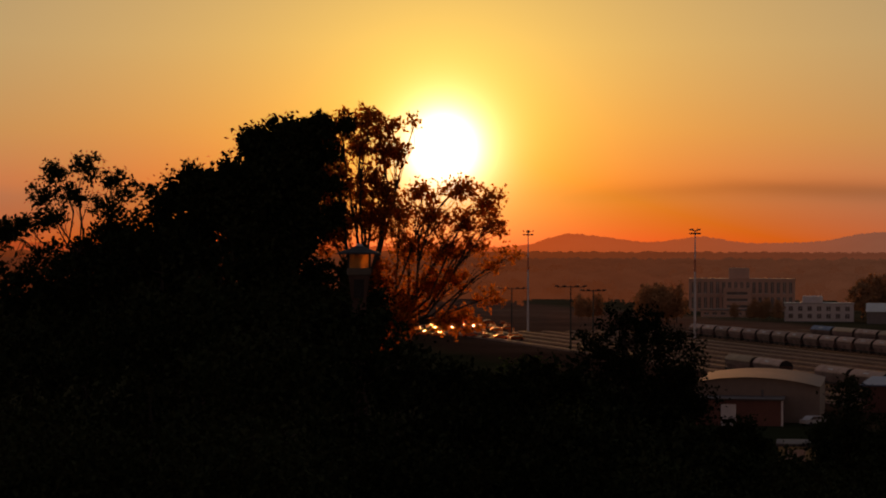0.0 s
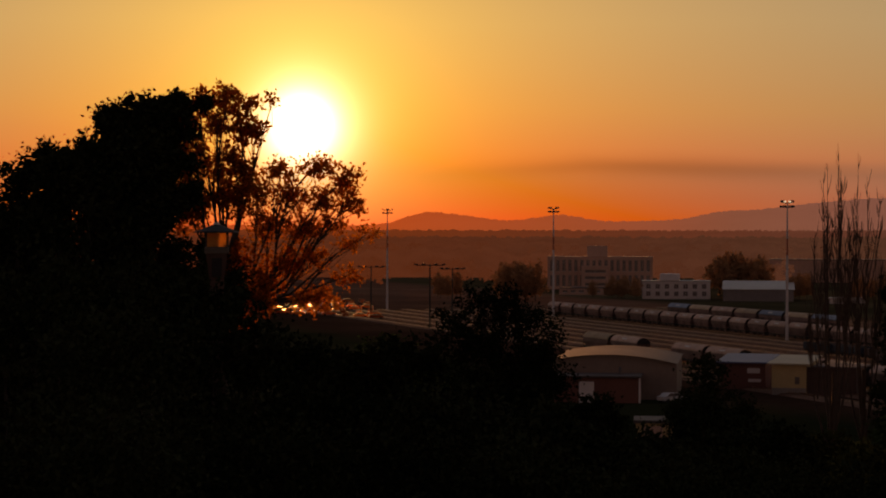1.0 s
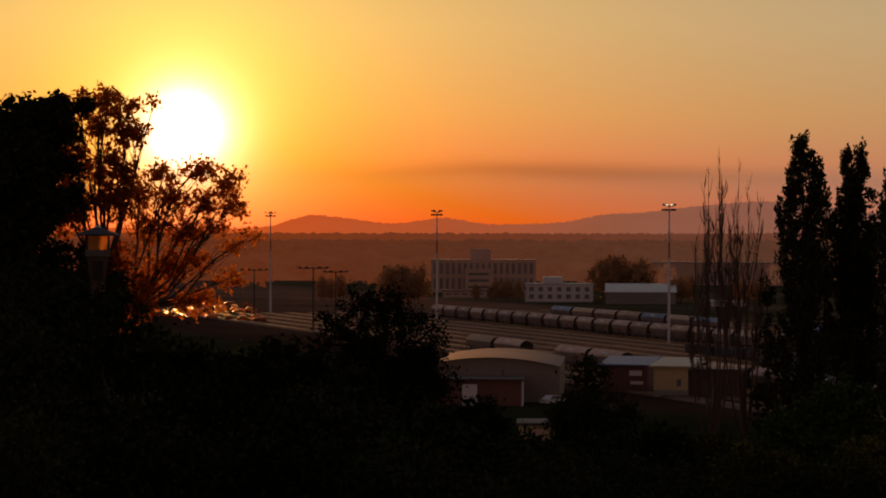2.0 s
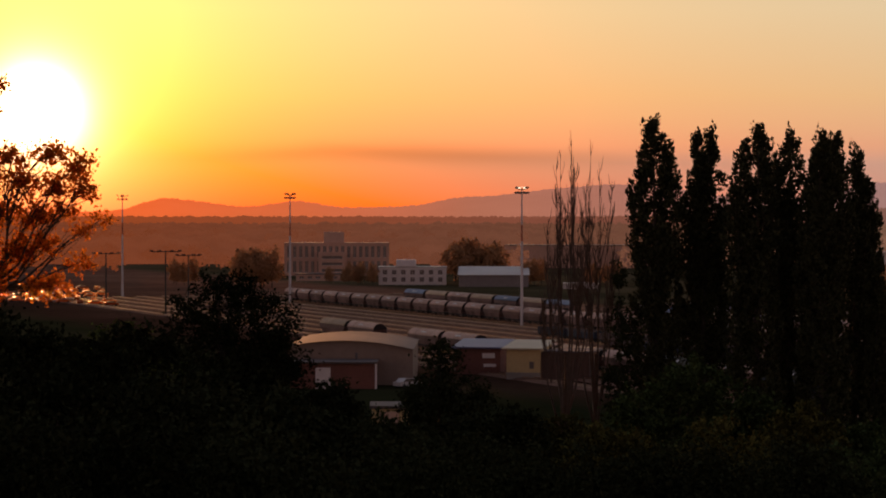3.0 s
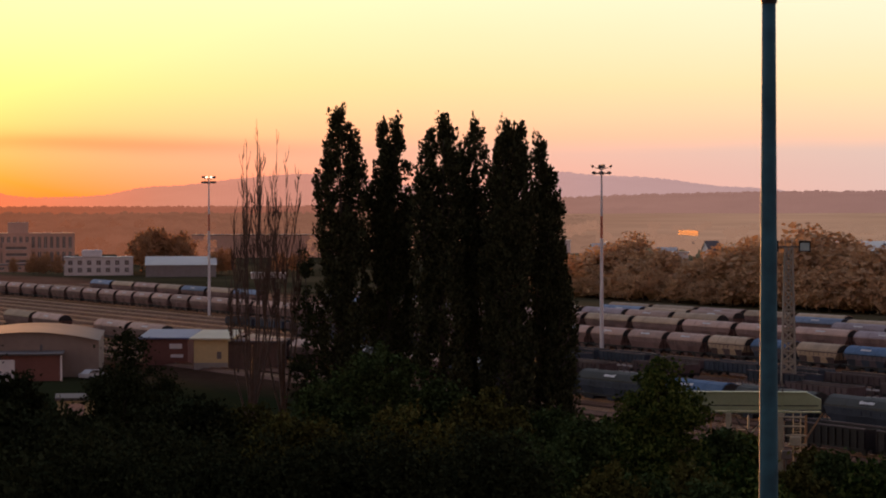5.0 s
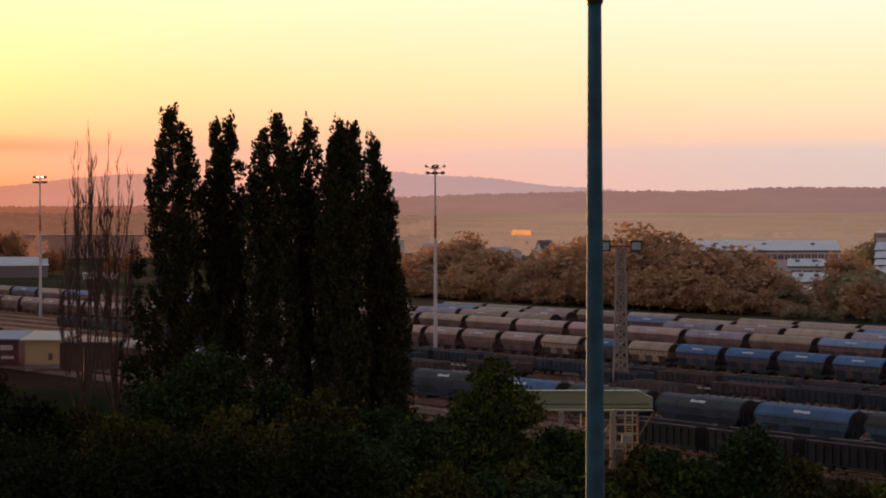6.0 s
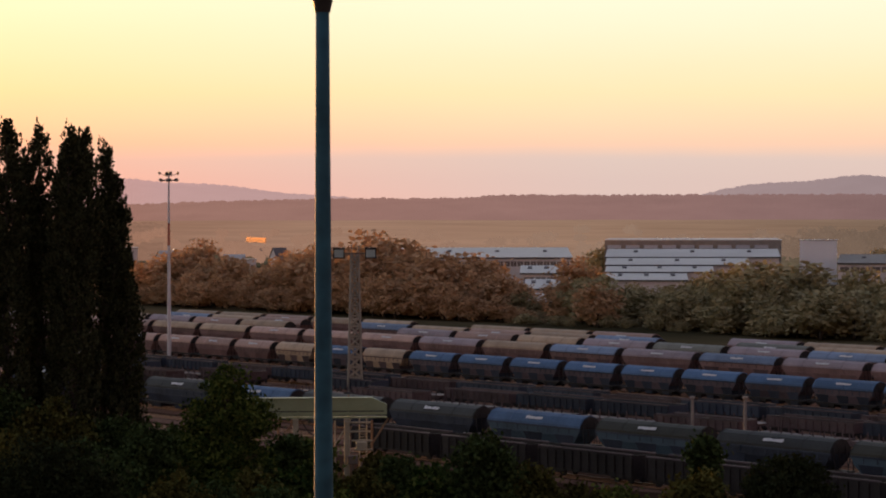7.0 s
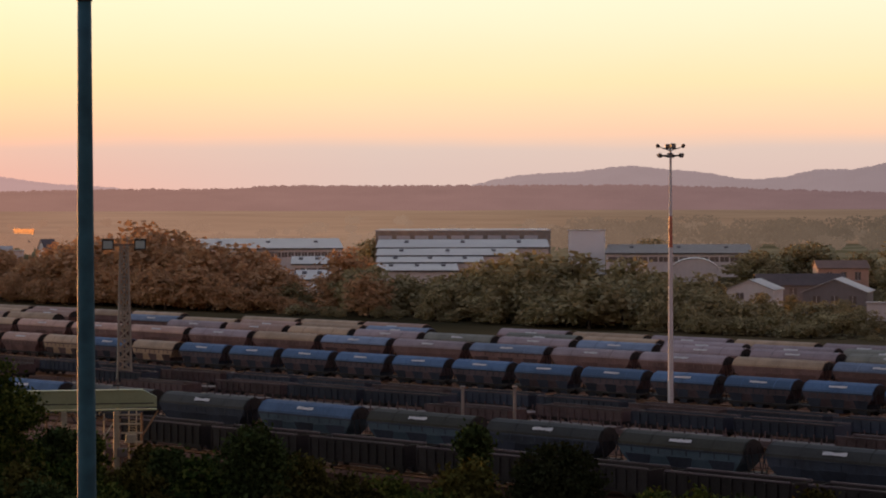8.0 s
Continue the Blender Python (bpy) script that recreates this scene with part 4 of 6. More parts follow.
def gantry():
    """A pale green beam on posts over the near tracks, with a ladder, pipes and a rusty box."""
    d = 237
    az0, az1 = 21.3, 25.1
    t = thing("gantry", polar(22.2, d), rot_to(22.2), "pale green steel beam gantry on posts beside wagons", "gantry")
    x0, x1 = d * math.tan(radians(az0 - 22.2)), d * math.tan(radians(az1 - 22.2))
    zt, zb = high(-4.24, d), high(-4.66, d)
    bm = bmesh.new()
    prism(bm, [(x0, zb), (x1, zb + 0.2), (x1, zt - 0.6), (x1 - 1.2, zt), (x0, zt)], "y", -0.45, 0.45)
    part("beam", bm, GREEN_PAINT, t)
    bm = boxed(x0, x1, -0.6, 0.6, zb - 0.12, zb - 0.002)
    part("lower_flange", bm, GREEN_PAINT, t)
    part("seam", boxed(x0 + 0.02, x1 - 0.3, -0.47, -0.452, zb + 0.5, zb + 0.6), DARK_METAL, t, "dark seam along the web")
    part("top_plate", boxed(x0 - 0.1, x1 - 1.3, -0.6, 0.6, zt + 0.002, zt + 0.1), GREEN_PAINT, t)
    k = x0
    while k < x1 - 1.5:
        part("stiffener", boxed(k, k + 0.12, -0.52, 0.52, zb, zt - 0.05), GREEN_PAINT, t)
        k += 2.4
    for px in (d * math.tan(radians(24.18 - 22.2)), d * math.tan(radians(23.0 - 22.2)), d * math.tan(radians(21.6 - 22.2))):
        part("post", boxed(px - 0.27, px + 0.27, -0.75, -0.21, 0.0, zb - 0.13, bevel=0.03), CREAM_PAINT, t)
    bm = bmesh.new()
    px = d * math.tan(radians(24.55 - 22.2))
    for s in (-0.35, 0.35):
        tube(bm, ((px + s, -0.5, 0), (px + s, -0.5, zb)), (0.06, 0.06), 5)
    for k in range(18):
        tube(bm, ((px - 0.35, -0.5, 0.3 + k * 0.25), (px + 0.35, -0.5, 0.3 + k * 0.25)), (0.04, 0.04), 4)
    part("ladder", bm, CREAM_PAINT, t)
    for k in range(4):
        y = -0.75 - 0.1 * k
        z = zb - 0.5 - 0.85 * k
        bm = bmesh.new()
        tube(bm, ((px - 1.7 + 0.3 * k, y, z), (px + 0.9, y, z)), (0.1, 0.1), 6)
        part("pipe", bm, CREAM_PAINT, t)
    px = d * math.tan(radians(23.15 - 22.2))
    part("winch_box", boxed(px - 1.1, px + 1.1, -1.6, -0.5, 1.8, 4.0, bevel=0.1), TAN_PAINT, t, "tan winch box with rust stains")
    part("cabinet", boxed(px - 2.6, px - 1.4, -1.3, -0.5, 0.0, 1.9, bevel=0.06), CONCRETE, t, "grey switch cabinet")
    for i, (a, w) in enumerate(((22.6, 0.12), (23.45, 0.10), (24.75, 0.14), (23.9, 0.08))):
        bx = d * math.tan(radians(a - 22.2))
        bm = bmesh.new()
        tube(bm, ((bx, -0.9, 0), (bx, -0.9, zb - 0.3)), (w, w * 0.9), 6)
        tube(bm, ((bx, -0.9, zb * 0.55), (bx + 1.6, -0.2, zb - 0.15)), (w * 0.7, w * 0.7), 5)
        part("strut", bm, CREAM_PAINT if i % 2 else TAN_PAINT, t, "pale strut")
    for k, (a, z, m) in enumerate(((24.5, 2.6, CREAM_PAINT), (24.3, 1.3, CONCRETE_DARK), (22.9, 0.2, TAN_PAINT), (23.5, 2.9, RUST))):
        bx = d * math.tan(radians(a - 22.2))
        part("equipment_box", boxed(bx - 0.5, bx + 0.5, -1.9, -1.0, z, z + 0.8, bevel=0.06), m, t)
        part("bracket", boxed(bx - 0.08, bx + 0.08, -1.6, -1.44, 0, z - 0.01), CONCRETE_DARK, t)
    sag = [(px + u * 2.6, -0.95, zb - 0.4 - 1.3 * (1 - (2 * u - 1) ** 2)) for u in (i / 10 for i in range(11))]
    bm = bmesh.new()
    tube(bm, sag, [0.05] * 11, 5)
    part("hanging_cable", bm, BLACK, t)
    bm = bmesh.new()
    for s in (x0 + 3, x1 - 3.6):
        tube(bm, ((s, 0, zt + 0.09), (s, 0, zt + 0.55)), (0.05, 0.05), 5)
        tube(bm, ((s - 0.5, 0, zt + 0.5), (s + 0.5, 0, zt + 0.5)), (0.07, 0.07), 5)
    part("handrail", bm, DARK_METAL, t)


gantry()


def line_pole(az, d, top_el, arm, turn=0):
    p = polar(az, d)
    h = high(top_el, d)
    t = thing("yard_lamp_pole", (p.x, p.y, 0), rot_to(az) + turn, "dark yard lamp pole with crossarm lamps", "light pole", "lamp poles by the yard")
    bm = bmesh.new()
    tube(bm, ((0, 0, -0.2), (0, 0, h)), (0.28, 0.16), 8)
    part("pole", bm, DARK_METAL, t)
    bm = bmesh.new()
    tube(bm, ((-arm, 0, h - 0.3), (arm, 0, h - 0.3)), (0.12, 0.12), 6)
    part("crossarm", bm, DARK_METAL, t)
    for s in (-1, -0.45, 0.45, 1):
        part("lamp", boxed(s * arm - 0.5, s * arm + 0.5, -0.35, 0.35, h - 0.25, h + 0.12, bevel=0.08), DARK_METAL, t)
    return t


line_pole(2.91, 640, -0.75, 3.6)
line_pole(3.43, 690, -0.84, 3.2, 15)
line_pole(1.56, 760, -0.80, 3.8, -10)
for az in (32.13, 33.33):
    p = polar(az, 262)
    t = thing("signal_post", (p.x, p.y, 0), rot_to(az), "slim grey post between the tracks", "post", "posts between the tracks")
    bm = bmesh.new()
    tube(bm, ((0, 0, 0), (0, 0, 5.6)), (0.2, 0.16), 8)
    part("pole", bm, CONCRETE, t)
    part("cap", boxed(-0.28, 0.28, -0.28, 0.28, 5.6, 5.85, bevel=0.05), CONCRETE, t)


# ---- buildings ----
def windows(parent, x0, x1, z0, z1, cols, rows, y, w=0.55, h=0.5):
    """Framed panes set into a front wall that faces -y."""
    cw, rh = (x1 - x0) / cols, (z1 - z0) / rows
    for r in range(rows):
        for c in range(cols):
            x, z = x0 + (c + 0.5) * cw, z0 + (r + 0.5) * rh
            a, b = cw * w / 2, rh * h / 2
            win = part("window", boxed(x - a, x + a, y - 0.05, y - 0.004, z - b, z + b), WINDOW, parent)
            bm = bmesh.new()
            box(bm, x - a - 0.12, x + a + 0.12, y - 0.16, y - 0.004, z - b - 0.15, z - b - 0.01)
            box(bm, x - 0.05, x + 0.05, y - 0.09, y - 0.051, z - b, z + b)
            part("frame", bm, WHITE_WALL, win)


def block(name, label, az0, az1, d, depth, top_el, wall, roof, cols=0, rows=0, base=0.0, turn=0.0, parapet=0.5, category="building", group="", z_top=None, w=0.55, h=0.5):
    """A flat-roofed building whose front spans az0 to az1, d metres off."""
    mid = (az0 + az1) / 2
    half = d * math.tan(radians((az1 - az0) / 2))
    top = high(top_el, d) if z_top is None else z_top
    p = polar(mid, d)
    t = thing(name, (p.x, p.y, base), rot_to(mid) + turn, label, category, group)
    ht = top - base
    part("wall", boxed(-half, half, 0, depth, -0.3, ht - 0.35), wall, t)
    bm = boxed(-half - 0.25, half + 0.25, -0.25, depth + 0.25, ht - 0.349, ht)
    part("roof", bm, roof, t)
    if cols:
        windows(t, -half + 0.6, half - 0.6, 0.6, ht - 0.7, cols, rows, 0, w, h)
    return t, half, ht


def gable(name, label, az0, az1, d, depth, eave, peak, wall, roof, across=False, turn=0.0, base=0.0, group="", over=0.4, door=True):
    """A pitched-roof building; across: the ridge runs away from the viewer, the gable faces him."""
    mid = (az0 + az1) / 2
    half = d * math.tan(radians((az1 - az0) / 2))
    p = polar(mid, d)
    t = thing(name, (p.x, p.y, base), rot_to(mid) + turn, label, "house" if door else "shed", group)
    if across:
        outline = [(-half, -0.3), (half, -0.3), (half, eave), (0, peak), (-half, eave)]
        part("wall", prism(bmesh.new(), outline, "y", 0, depth), wall, t)
        th = 0.18
        for s in (-1, 1):
            k = over / half
            ol = [(0, peak + 0.02), (s * (half + over), eave - (peak - eave) * k + 0.02), (s * (half + over), eave - (peak - eave) * k + th + 0.02), (0, peak + th + 0.02)]
            part("roof", prism(bmesh.new(), ol, "y", -over, depth + over), roof, t)
    else:
        outline = [(0, -0.3), (depth, -0.3), (depth, eave), (depth / 2, peak), (0, eave)]
        part("wall", prism(bmesh.new(), outline, "x", -half, half), wall, t)
        th = 0.18
        for s in (-1, 1):
            k = over / (depth / 2)
            y = depth / 2 + s * (depth / 2 + over)
            ol = [(depth / 2, peak + 0.02), (y, eave - (peak - eave) * k + 0.02), (y, eave - (peak - eave) * k + th + 0.02), (depth / 2, peak + th + 0.02)]
            part("roof", prism(bmesh.new(), ol, "x", -half - over, half + over), roof, t)
    if door:
        n = max(2, int(half / 2.2))
        windows(t, -half * 0.85, half * 0.85, eave * 0.35, eave * 0.95, n, 1, 0, 0.4, 0.6)
    return t


# the large office block beyond the tracks, with its roof house and wing
t, half, ht = block("office_block", "long pale office block, tinted peach for haze, with tall windows", 5.63, 8.04, 1080, 18, -0.57, HAZE_PEACH_WALL, HAZE_PEACH_WALL, 17, 2, w=0.5, h=0.74)
part("roof_house", boxed(-5.6, 3.2, 4, 12, ht, ht + 4.6, bevel=0.1), HAZE_PEACH_WALL, t)
part("entrance_wing", boxed(-8, 4, -6, -0.01, 0, ht * 0.72), HAZE_PEACH_WALL, t)
windows(t, -7.5, 3.5, 1, ht * 0.66, 1, 3, -6, 0.8, 0.4)
block("annex", "low pale annex with windows beside the office block", 5.9, 7.1, 985, 10, -1.28, HAZE_PEACH_WALL, GREY_ROOF, 6, 1, base=0)
t, half, ht = block("workshop", "white two-storey workshop with dark windows and roof tank", 7.8, 9.36, 930, 14, -1.12, WHITE_WALL, WHITE_ROOF, 7, 2, w=0.45, h=0.6)
part("roof_tank", boxed(-half + 6.5, -half + 14.0, 2, 8, ht, ht + 2.6, bevel=0.3), WHITE_WALL, t, "white box tank on the roof")
gable("warehouse", "low warehouse with pale sheet roof", 9.65, 11.25, 905, 40, 4.2, 6.9, GREY_WALL, WHITE_ROOF, door=False)
block("store", "small white flat-roofed store among trees", 12.05, 12.85, 880, 12, -1.5, WHITE_WALL, WHITE_ROOF, 3, 1)
block("depot", "wide pale depot hall with flat roof", 10.7, 14.0, 1250, 40, -0.62, HAZE_PEACH_WALL, GREY_ROOF, 0, 0)


def hangar():
    """A round-backed storage hall with a flat brown annex and a pale door."""
    d = 372
    mid = 7.15
    half = d * math.tan(radians(1.42))
    p = polar(mid, d)
    t = thing("storage_hall", (p.x, p.y, 0), rot_to(mid) - 3, "grey round-roofed storage hall with brown annex", "shed")
    top = high(-2.83, d)
    arc = [(half * u, top - 1.05 * u * u - 0.25 * u) for u in (1 - k / 9 for k in range(19))]
    part("hall", prism(bmesh.new(), arc + [(-half, -0.2), (half, -0.2)], "y", 0, 30), HALL_WALL, t)
    arc2 = [(x * 1.015, z + 0.06) for x, z in arc] + [(x * 0.995, z + 0.005) for x, z in reversed(arc)]
    part("roof", prism(bmesh.new(), arc2, "y", -0.5, 30.5), HALL_WALL, t)
    part("annex", boxed(-half + 0.8, half * 0.42, -8, -0.01, -0.2, 3.7), RED_WALL, t, "brown flat-roofed annex")
    part("annex_roof", boxed(-half + 0.4, half * 0.46, -8.4, -0.01, 3.7, 3.95), DARK_ROOF, t)
    part("door", boxed(-half + 4.4, -half + 6.6, -8.09, -8.005, 0, 3.1), WHITE_WALL, t, "pale door")
    part("end_post", boxed(half * 0.42 + 0.02, half * 0.42 + 0.3, -8.1, -7.8, 0, 3.65), WHITE_WALL, t)
    bm = bmesh.new()
    tube(bm, ((half * 0.1, -3, 3.9), (half * 0.1, -3, 5.0)), (0.2, 0.2), 8)
    part("vent", bm, GREY_ROOF, t)


hangar()


def mono(name, label, az0, az1, d, depth, lo, hi, wall, roof, turn, side=None):
    mid = (az0 + az1) / 2
    half = d * math.tan(radians((az1 - az0) / 2))
    p = polar(mid, d)
    t = thing(name, (p.x, p.y, 0), rot_to(mid) + turn, label, "house", "low houses by the yard")
    part("wall", prism(bmesh.new(), [(0, -0.3), (depth, -0.3), (depth, hi), (0, lo)], "x", -half, half), wall, t)
    if side:
        part("side_cladding", prism(bmesh.new(), [(0.05, 0), (depth - 0.05, 0), (depth - 0.05, hi - 0.1), (0.05, lo - 0.1)], "x", -half - 0.08, -half - 0.004), side, t)
    s = (hi - lo) / depth
    part("roof", prism(bmesh.new(), [(-0.6, lo - 0.6 * s + 0.01), (depth + 0.6, hi + 0.6 * s + 0.01), (depth + 0.6, hi + 0.6 * s + 0.25), (-0.6, lo - 0.6 * s + 0.25)], "x", -half - 0.6, half + 0.6), roof, t)
    return t, half


t, half = mono("ochre_house", "ochre house with cream single-pitch roof and brown annex", 10.72, 11.52, 385, 9, 4.7, 5.45, YELLOW_WALL, CREAM_ROOF, -12, RED_WALL)
part("window", boxed(half * 0.35, half * 0.35 + 0.7, -0.06, -0.004, 1.7, 2.8), WINDOW, t)
part("plinth", boxed(-half + 0.02, half - 0.02, -0.12, -0.003, -0.2, 1.1), CONCRETE, t, "pale plinth")
part("annex", boxed(half + 0.02, half + 7.6, 0.3, 8.6, -0.3, 4.3), TIMBER, t, "brown timber annex")
part("annex_roof", boxed(half + 0.62, half + 8.2, -0.3, 9.2, 4.31, 4.55), GREY_ROOF, t)
for k in range(6):
    x = half + 0.6 + k * 1.25
    part("board", boxed(x, x + 0.12, 0.22, 0.298, 0, 4.2), TIMBER, t)
t, half = mono("blue_roof_shed", "red-brown shed with faded blue sheet roof", 9.55, 10.6, 398, 8, 4.2, 5.0, RED_WALL, BLUE_ROOF, -12)
part("sign", boxed(half * 0.2, half * 0.75, -0.1, -0.004, 2.6, 3.4), WHITE_WALL, t, "white board on the wall")
part("sign", boxed(half * 0.25, half * 0.8, -0.1, -0.004, 1.2, 1.7), WHITE_WALL, t)
t, half, ht = block("garage", "low pale garage with dark flat roof", 7.62, 8.5, 300, 7, -4.32, YELLOW_WALL, DARK_ROOF, category="garage")
part("garage_door", boxed(-half * 0.6, half * 0.4, -0.08, -0.004, 0, ht - 0.7), HAZE_PEACH_WALL, t)


def car(place, rz, paint_mat, label):
    t = thing("car", place, rz, label, "car", "parked cars")
    side = [(-2.1, 0.35), (2.1, 0.35), (2.15, 0.75), (1.3, 0.92), (0.75, 1.42), (-0.95, 1.45), (-1.6, 0.98), (-2.12, 0.9)]
    part("body", prism(bmesh.new(), side, "y", -0.85, 0.85), paint_mat, t)
    glass = [(-1.42, 0.98), (1.1, 0.96), (0.7, 1.36), (-0.9, 1.38)]
    for s in (-1, 1):
        part("window", prism(bmesh.new(), glass, "y", min(s * 0.852, s * 0.87), max(s * 0.852, s * 0.87)), WINDOW, t)
    for x in (-1.3, 1.3):
        for s in (-1, 1):
            bm = bmesh.new()
            tube(bm, ((x, s * 0.72, 0.32), (x, s * 0.9, 0.32)), (0.32, 0.32), 12)
            part("tyre", bm, RUBBER, t)
    return t


c = polar(8.45, 366)
car((c.x, c.y, ground_z(c.x, c.y)), 30, CAR_WHITE, "white car parked beside the storage hall")
# Rows of cars added as small mirrors for orange sun glints.
first = None
rng = random.Random(9)
for k in range(54):
    p = polar(-1.5 + 0.06 * k + rng.uniform(-0.03, 0.03), 925 - 30 * (k % 6) - k * 1.2 + rng.uniform(-6, 6))
    m = pose(p.x, p.y, ground_z(p.x, p.y), 0, 0, rng.choice((0, 90, 8, 98)) + rng.uniform(-4, 4))
    if first is None:
        first = car((p.x, p.y, 0), 0, CAR_GLINT, "glossy reddish car added to catch sun glints")
        first.matrix_world = m
    else:
        copy_thing(first, m)

# the factory halls and sheds behind the tree belt
def pitched_hall(name, label, az0, az1, d, depth, lo_el, hi_el, wall, roof, panes=0, group="factory halls"):
    """A wide hall under one slope of roof that rises away from the front wall, with a gutter and a window strip."""
    mid = (az0 + az1) / 2
    half = d * math.tan(radians((az1 - az0) / 2))
    p = polar(mid, d)
    lo, hi = high(lo_el, d), high(hi_el, d + depth)
    t = thing(name, (p.x, p.y, 0), rot_to(mid), label, "building", group)
    part("wall", prism(bmesh.new(), [(0, -0.3), (depth, -0.3), (depth, hi - 0.3), (0, lo - 0.3)], "x", -half, half), wall, t)
    part("roof", prism(bmesh.new(), [(-0.4, lo - 0.29), (depth + 0.4, hi - 0.29), (depth + 0.4, hi), (-0.4, lo)], "x", -half - 0.4, half + 0.4), roof, t)
    part("gutter", boxed(-half - 0.4, half + 0.4, -0.62, -0.41, lo - 0.45, lo - 0.12), DARK_METAL, t)
    n = max(3, int(half / 9))
    for k in range(n):
        x = -half + (k + 0.5) * 2 * half / n
        slope = (hi - lo) / depth
        y = depth * 0.55
        bm = bmesh.new()
        prism(bm, [(y, lo + slope * y - 0.05), (y + 5, lo + slope * (y + 5) - 0.05), (y + 5, lo + slope * (y + 5) + 0.35), (y, lo + slope * y + 0.35)], "x", x - 0.7, x + 0.7)
        part("roof_vent", bm, GREY_ROOF, t)
    if panes:
        windows(t, -half + 0.6, half - 0.6, max(0.8, lo - 3.6), lo - 0.8, panes, 1, 0, 0.86, 0.6)
    return t, half, lo, hi


pitched_hall("factory_hall", "long white factory hall with pale sloping roof", 25.93, 29.36, 825, 60, -1.0, -0.775, WHITE_WALL, WHITE_ROOF, 22)
for i, (lo_el, hi_el, d, a0) in enumerate(((-1.36, -1.19, 770, 28.2), (-1.72, -1.50, 735, 28.3), (-2.02, -1.83, 700, 28.4))):
    pitched_hall("factory_annex", "stepped white factory annex with dark window strip", a0, 29.36, d, 24, lo_el, hi_el, WHITE_WALL, WHITE_ROOF, 4)
t, half, ht = block("saw_hall", "wide pale factory hall with roof lights", 30.12, 34.15, 900, 60, -0.60, CONCRETE, WHITE_ROOF, 0, 0, group="factory halls")
for k in range(9):
    x = -half + 1 + k * (2 * half - 4) / 9
    bm = bmesh.new()
    prism(bm, [(-0.02, ht - 3.1), (-0.02, ht - 1.9), (-1.5, ht - 3.1)], "x", x, x + 4.9)
    part("roof_light", bm, WHITE_ROOF, t, "bright sloping roof light")
for lo_el, hi_el, d, a1 in ((-0.99, -0.81, 842, 34.1), (-1.17, -1.02, 812, 33.4), (-1.33, -1.20, 786, 32.6), (-1.52, -1.36, 760, 32.0)):
    pitched_hall("low_hall", "low white factory hall with pale sloping roof", 30.15, a1, d, 26, lo_el, hi_el, WHITE_WALL, WHITE_ROOF)
block("white_tower", "white box-shaped stair tower", 34.56, 35.4, 880, 12, -0.60, BRIGHT_WALL, WHITE_ROOF, group="factory halls")
pitched_hall("grey_hall", "long grey-roofed hall with white wall", 35.42, 38.75, 850, 40, -1.13, -0.93, WHITE_WALL, CONCRETE, 14)
p = polar(37.45, 800)
t = thing("round_shed", (p.x, p.y, 0), rot_to(37.45), "white round-roofed shed behind trees", "shed")
arc = [(7.4 * math.cos(a), 3.4 + 4.0 * math.sin(a)) for a in (math.pi * k / 14 for k in range(15))]
part("hall", prism(bmesh.new(), arc + [(-7.4, -0.2), (7.4, -0.2)], "y", 0, 18), WHITE_WALL, t)
part("roof", prism(bmesh.new(), [(x * 1.02, z + 0.1) for x, z in arc] + [(x, z + 0.01) for x, z in reversed(arc)], "y", -0.4, 18.4), WHITE_ROOF, t)
gable("gabled_house", "small white gabled house beside the tree belt", 38.16, 39.25, 600, 12, 4.3, 6.6, WHITE_WALL, WHITE_ROOF, across=True, turn=-12, group="houses beyond the tracks")
gable("long_house", "long house with dark roof and pale walls", 38.9, 40.9, 625, 10, 4.6, 7.2, GREY_WALL, DARK_ROOF, turn=8, group="houses beyond the tracks")
gable("grey_house", "grey gabled house with bright barge boards", 39.9, 41.35, 560, 16, 5.2, 8.0, GREY_WALL, WHITE_ROOF, across=True, turn=-6, group="houses beyond the tracks")
gable("brown_house", "brown house with hipped dark roof", 40.25, 41.4, 720, 10, 6.4, 8.4, HAZE_PEACH_WALL, TILE_ROOF, turn=10, group="houses beyond the tracks")
block("container", "white steel container on the grass", 41.35, 42.3, 535, 3, -2.25, WHITE_WALL, WHITE_ROOF, category="container")
rng = random.Random(21)
for k in range(12):
    az = 19.0 + rng.uniform(0, 6.4)
    d = rng.uniform(1000, 1300)
    w = rng.uniform(0.25, 0.5)
    gable("village_house", "small pale village house with pitched roof", az, az + w, d, rng.uniform(8, 12), rng.uniform(4, 6), rng.uniform(7, 9),
          WHITE_WALL, rng.choice((DARK_ROOF, GREY_ROOF, WHITE_ROOF)), across=rng.random() < 0.5, turn=rng.uniform(-25, 25), group="village houses")
block("white_house", "white flat-roofed house above the trees", 21.7, 22.1, 960, 10, -1.03, WHITE_WALL, WHITE_ROOF, 3, 1)
block("white_hall", "white hall partly behind the poplars", 18.6, 19.4, 980, 15, -0.76, WHITE_WALL, WHITE_ROOF)


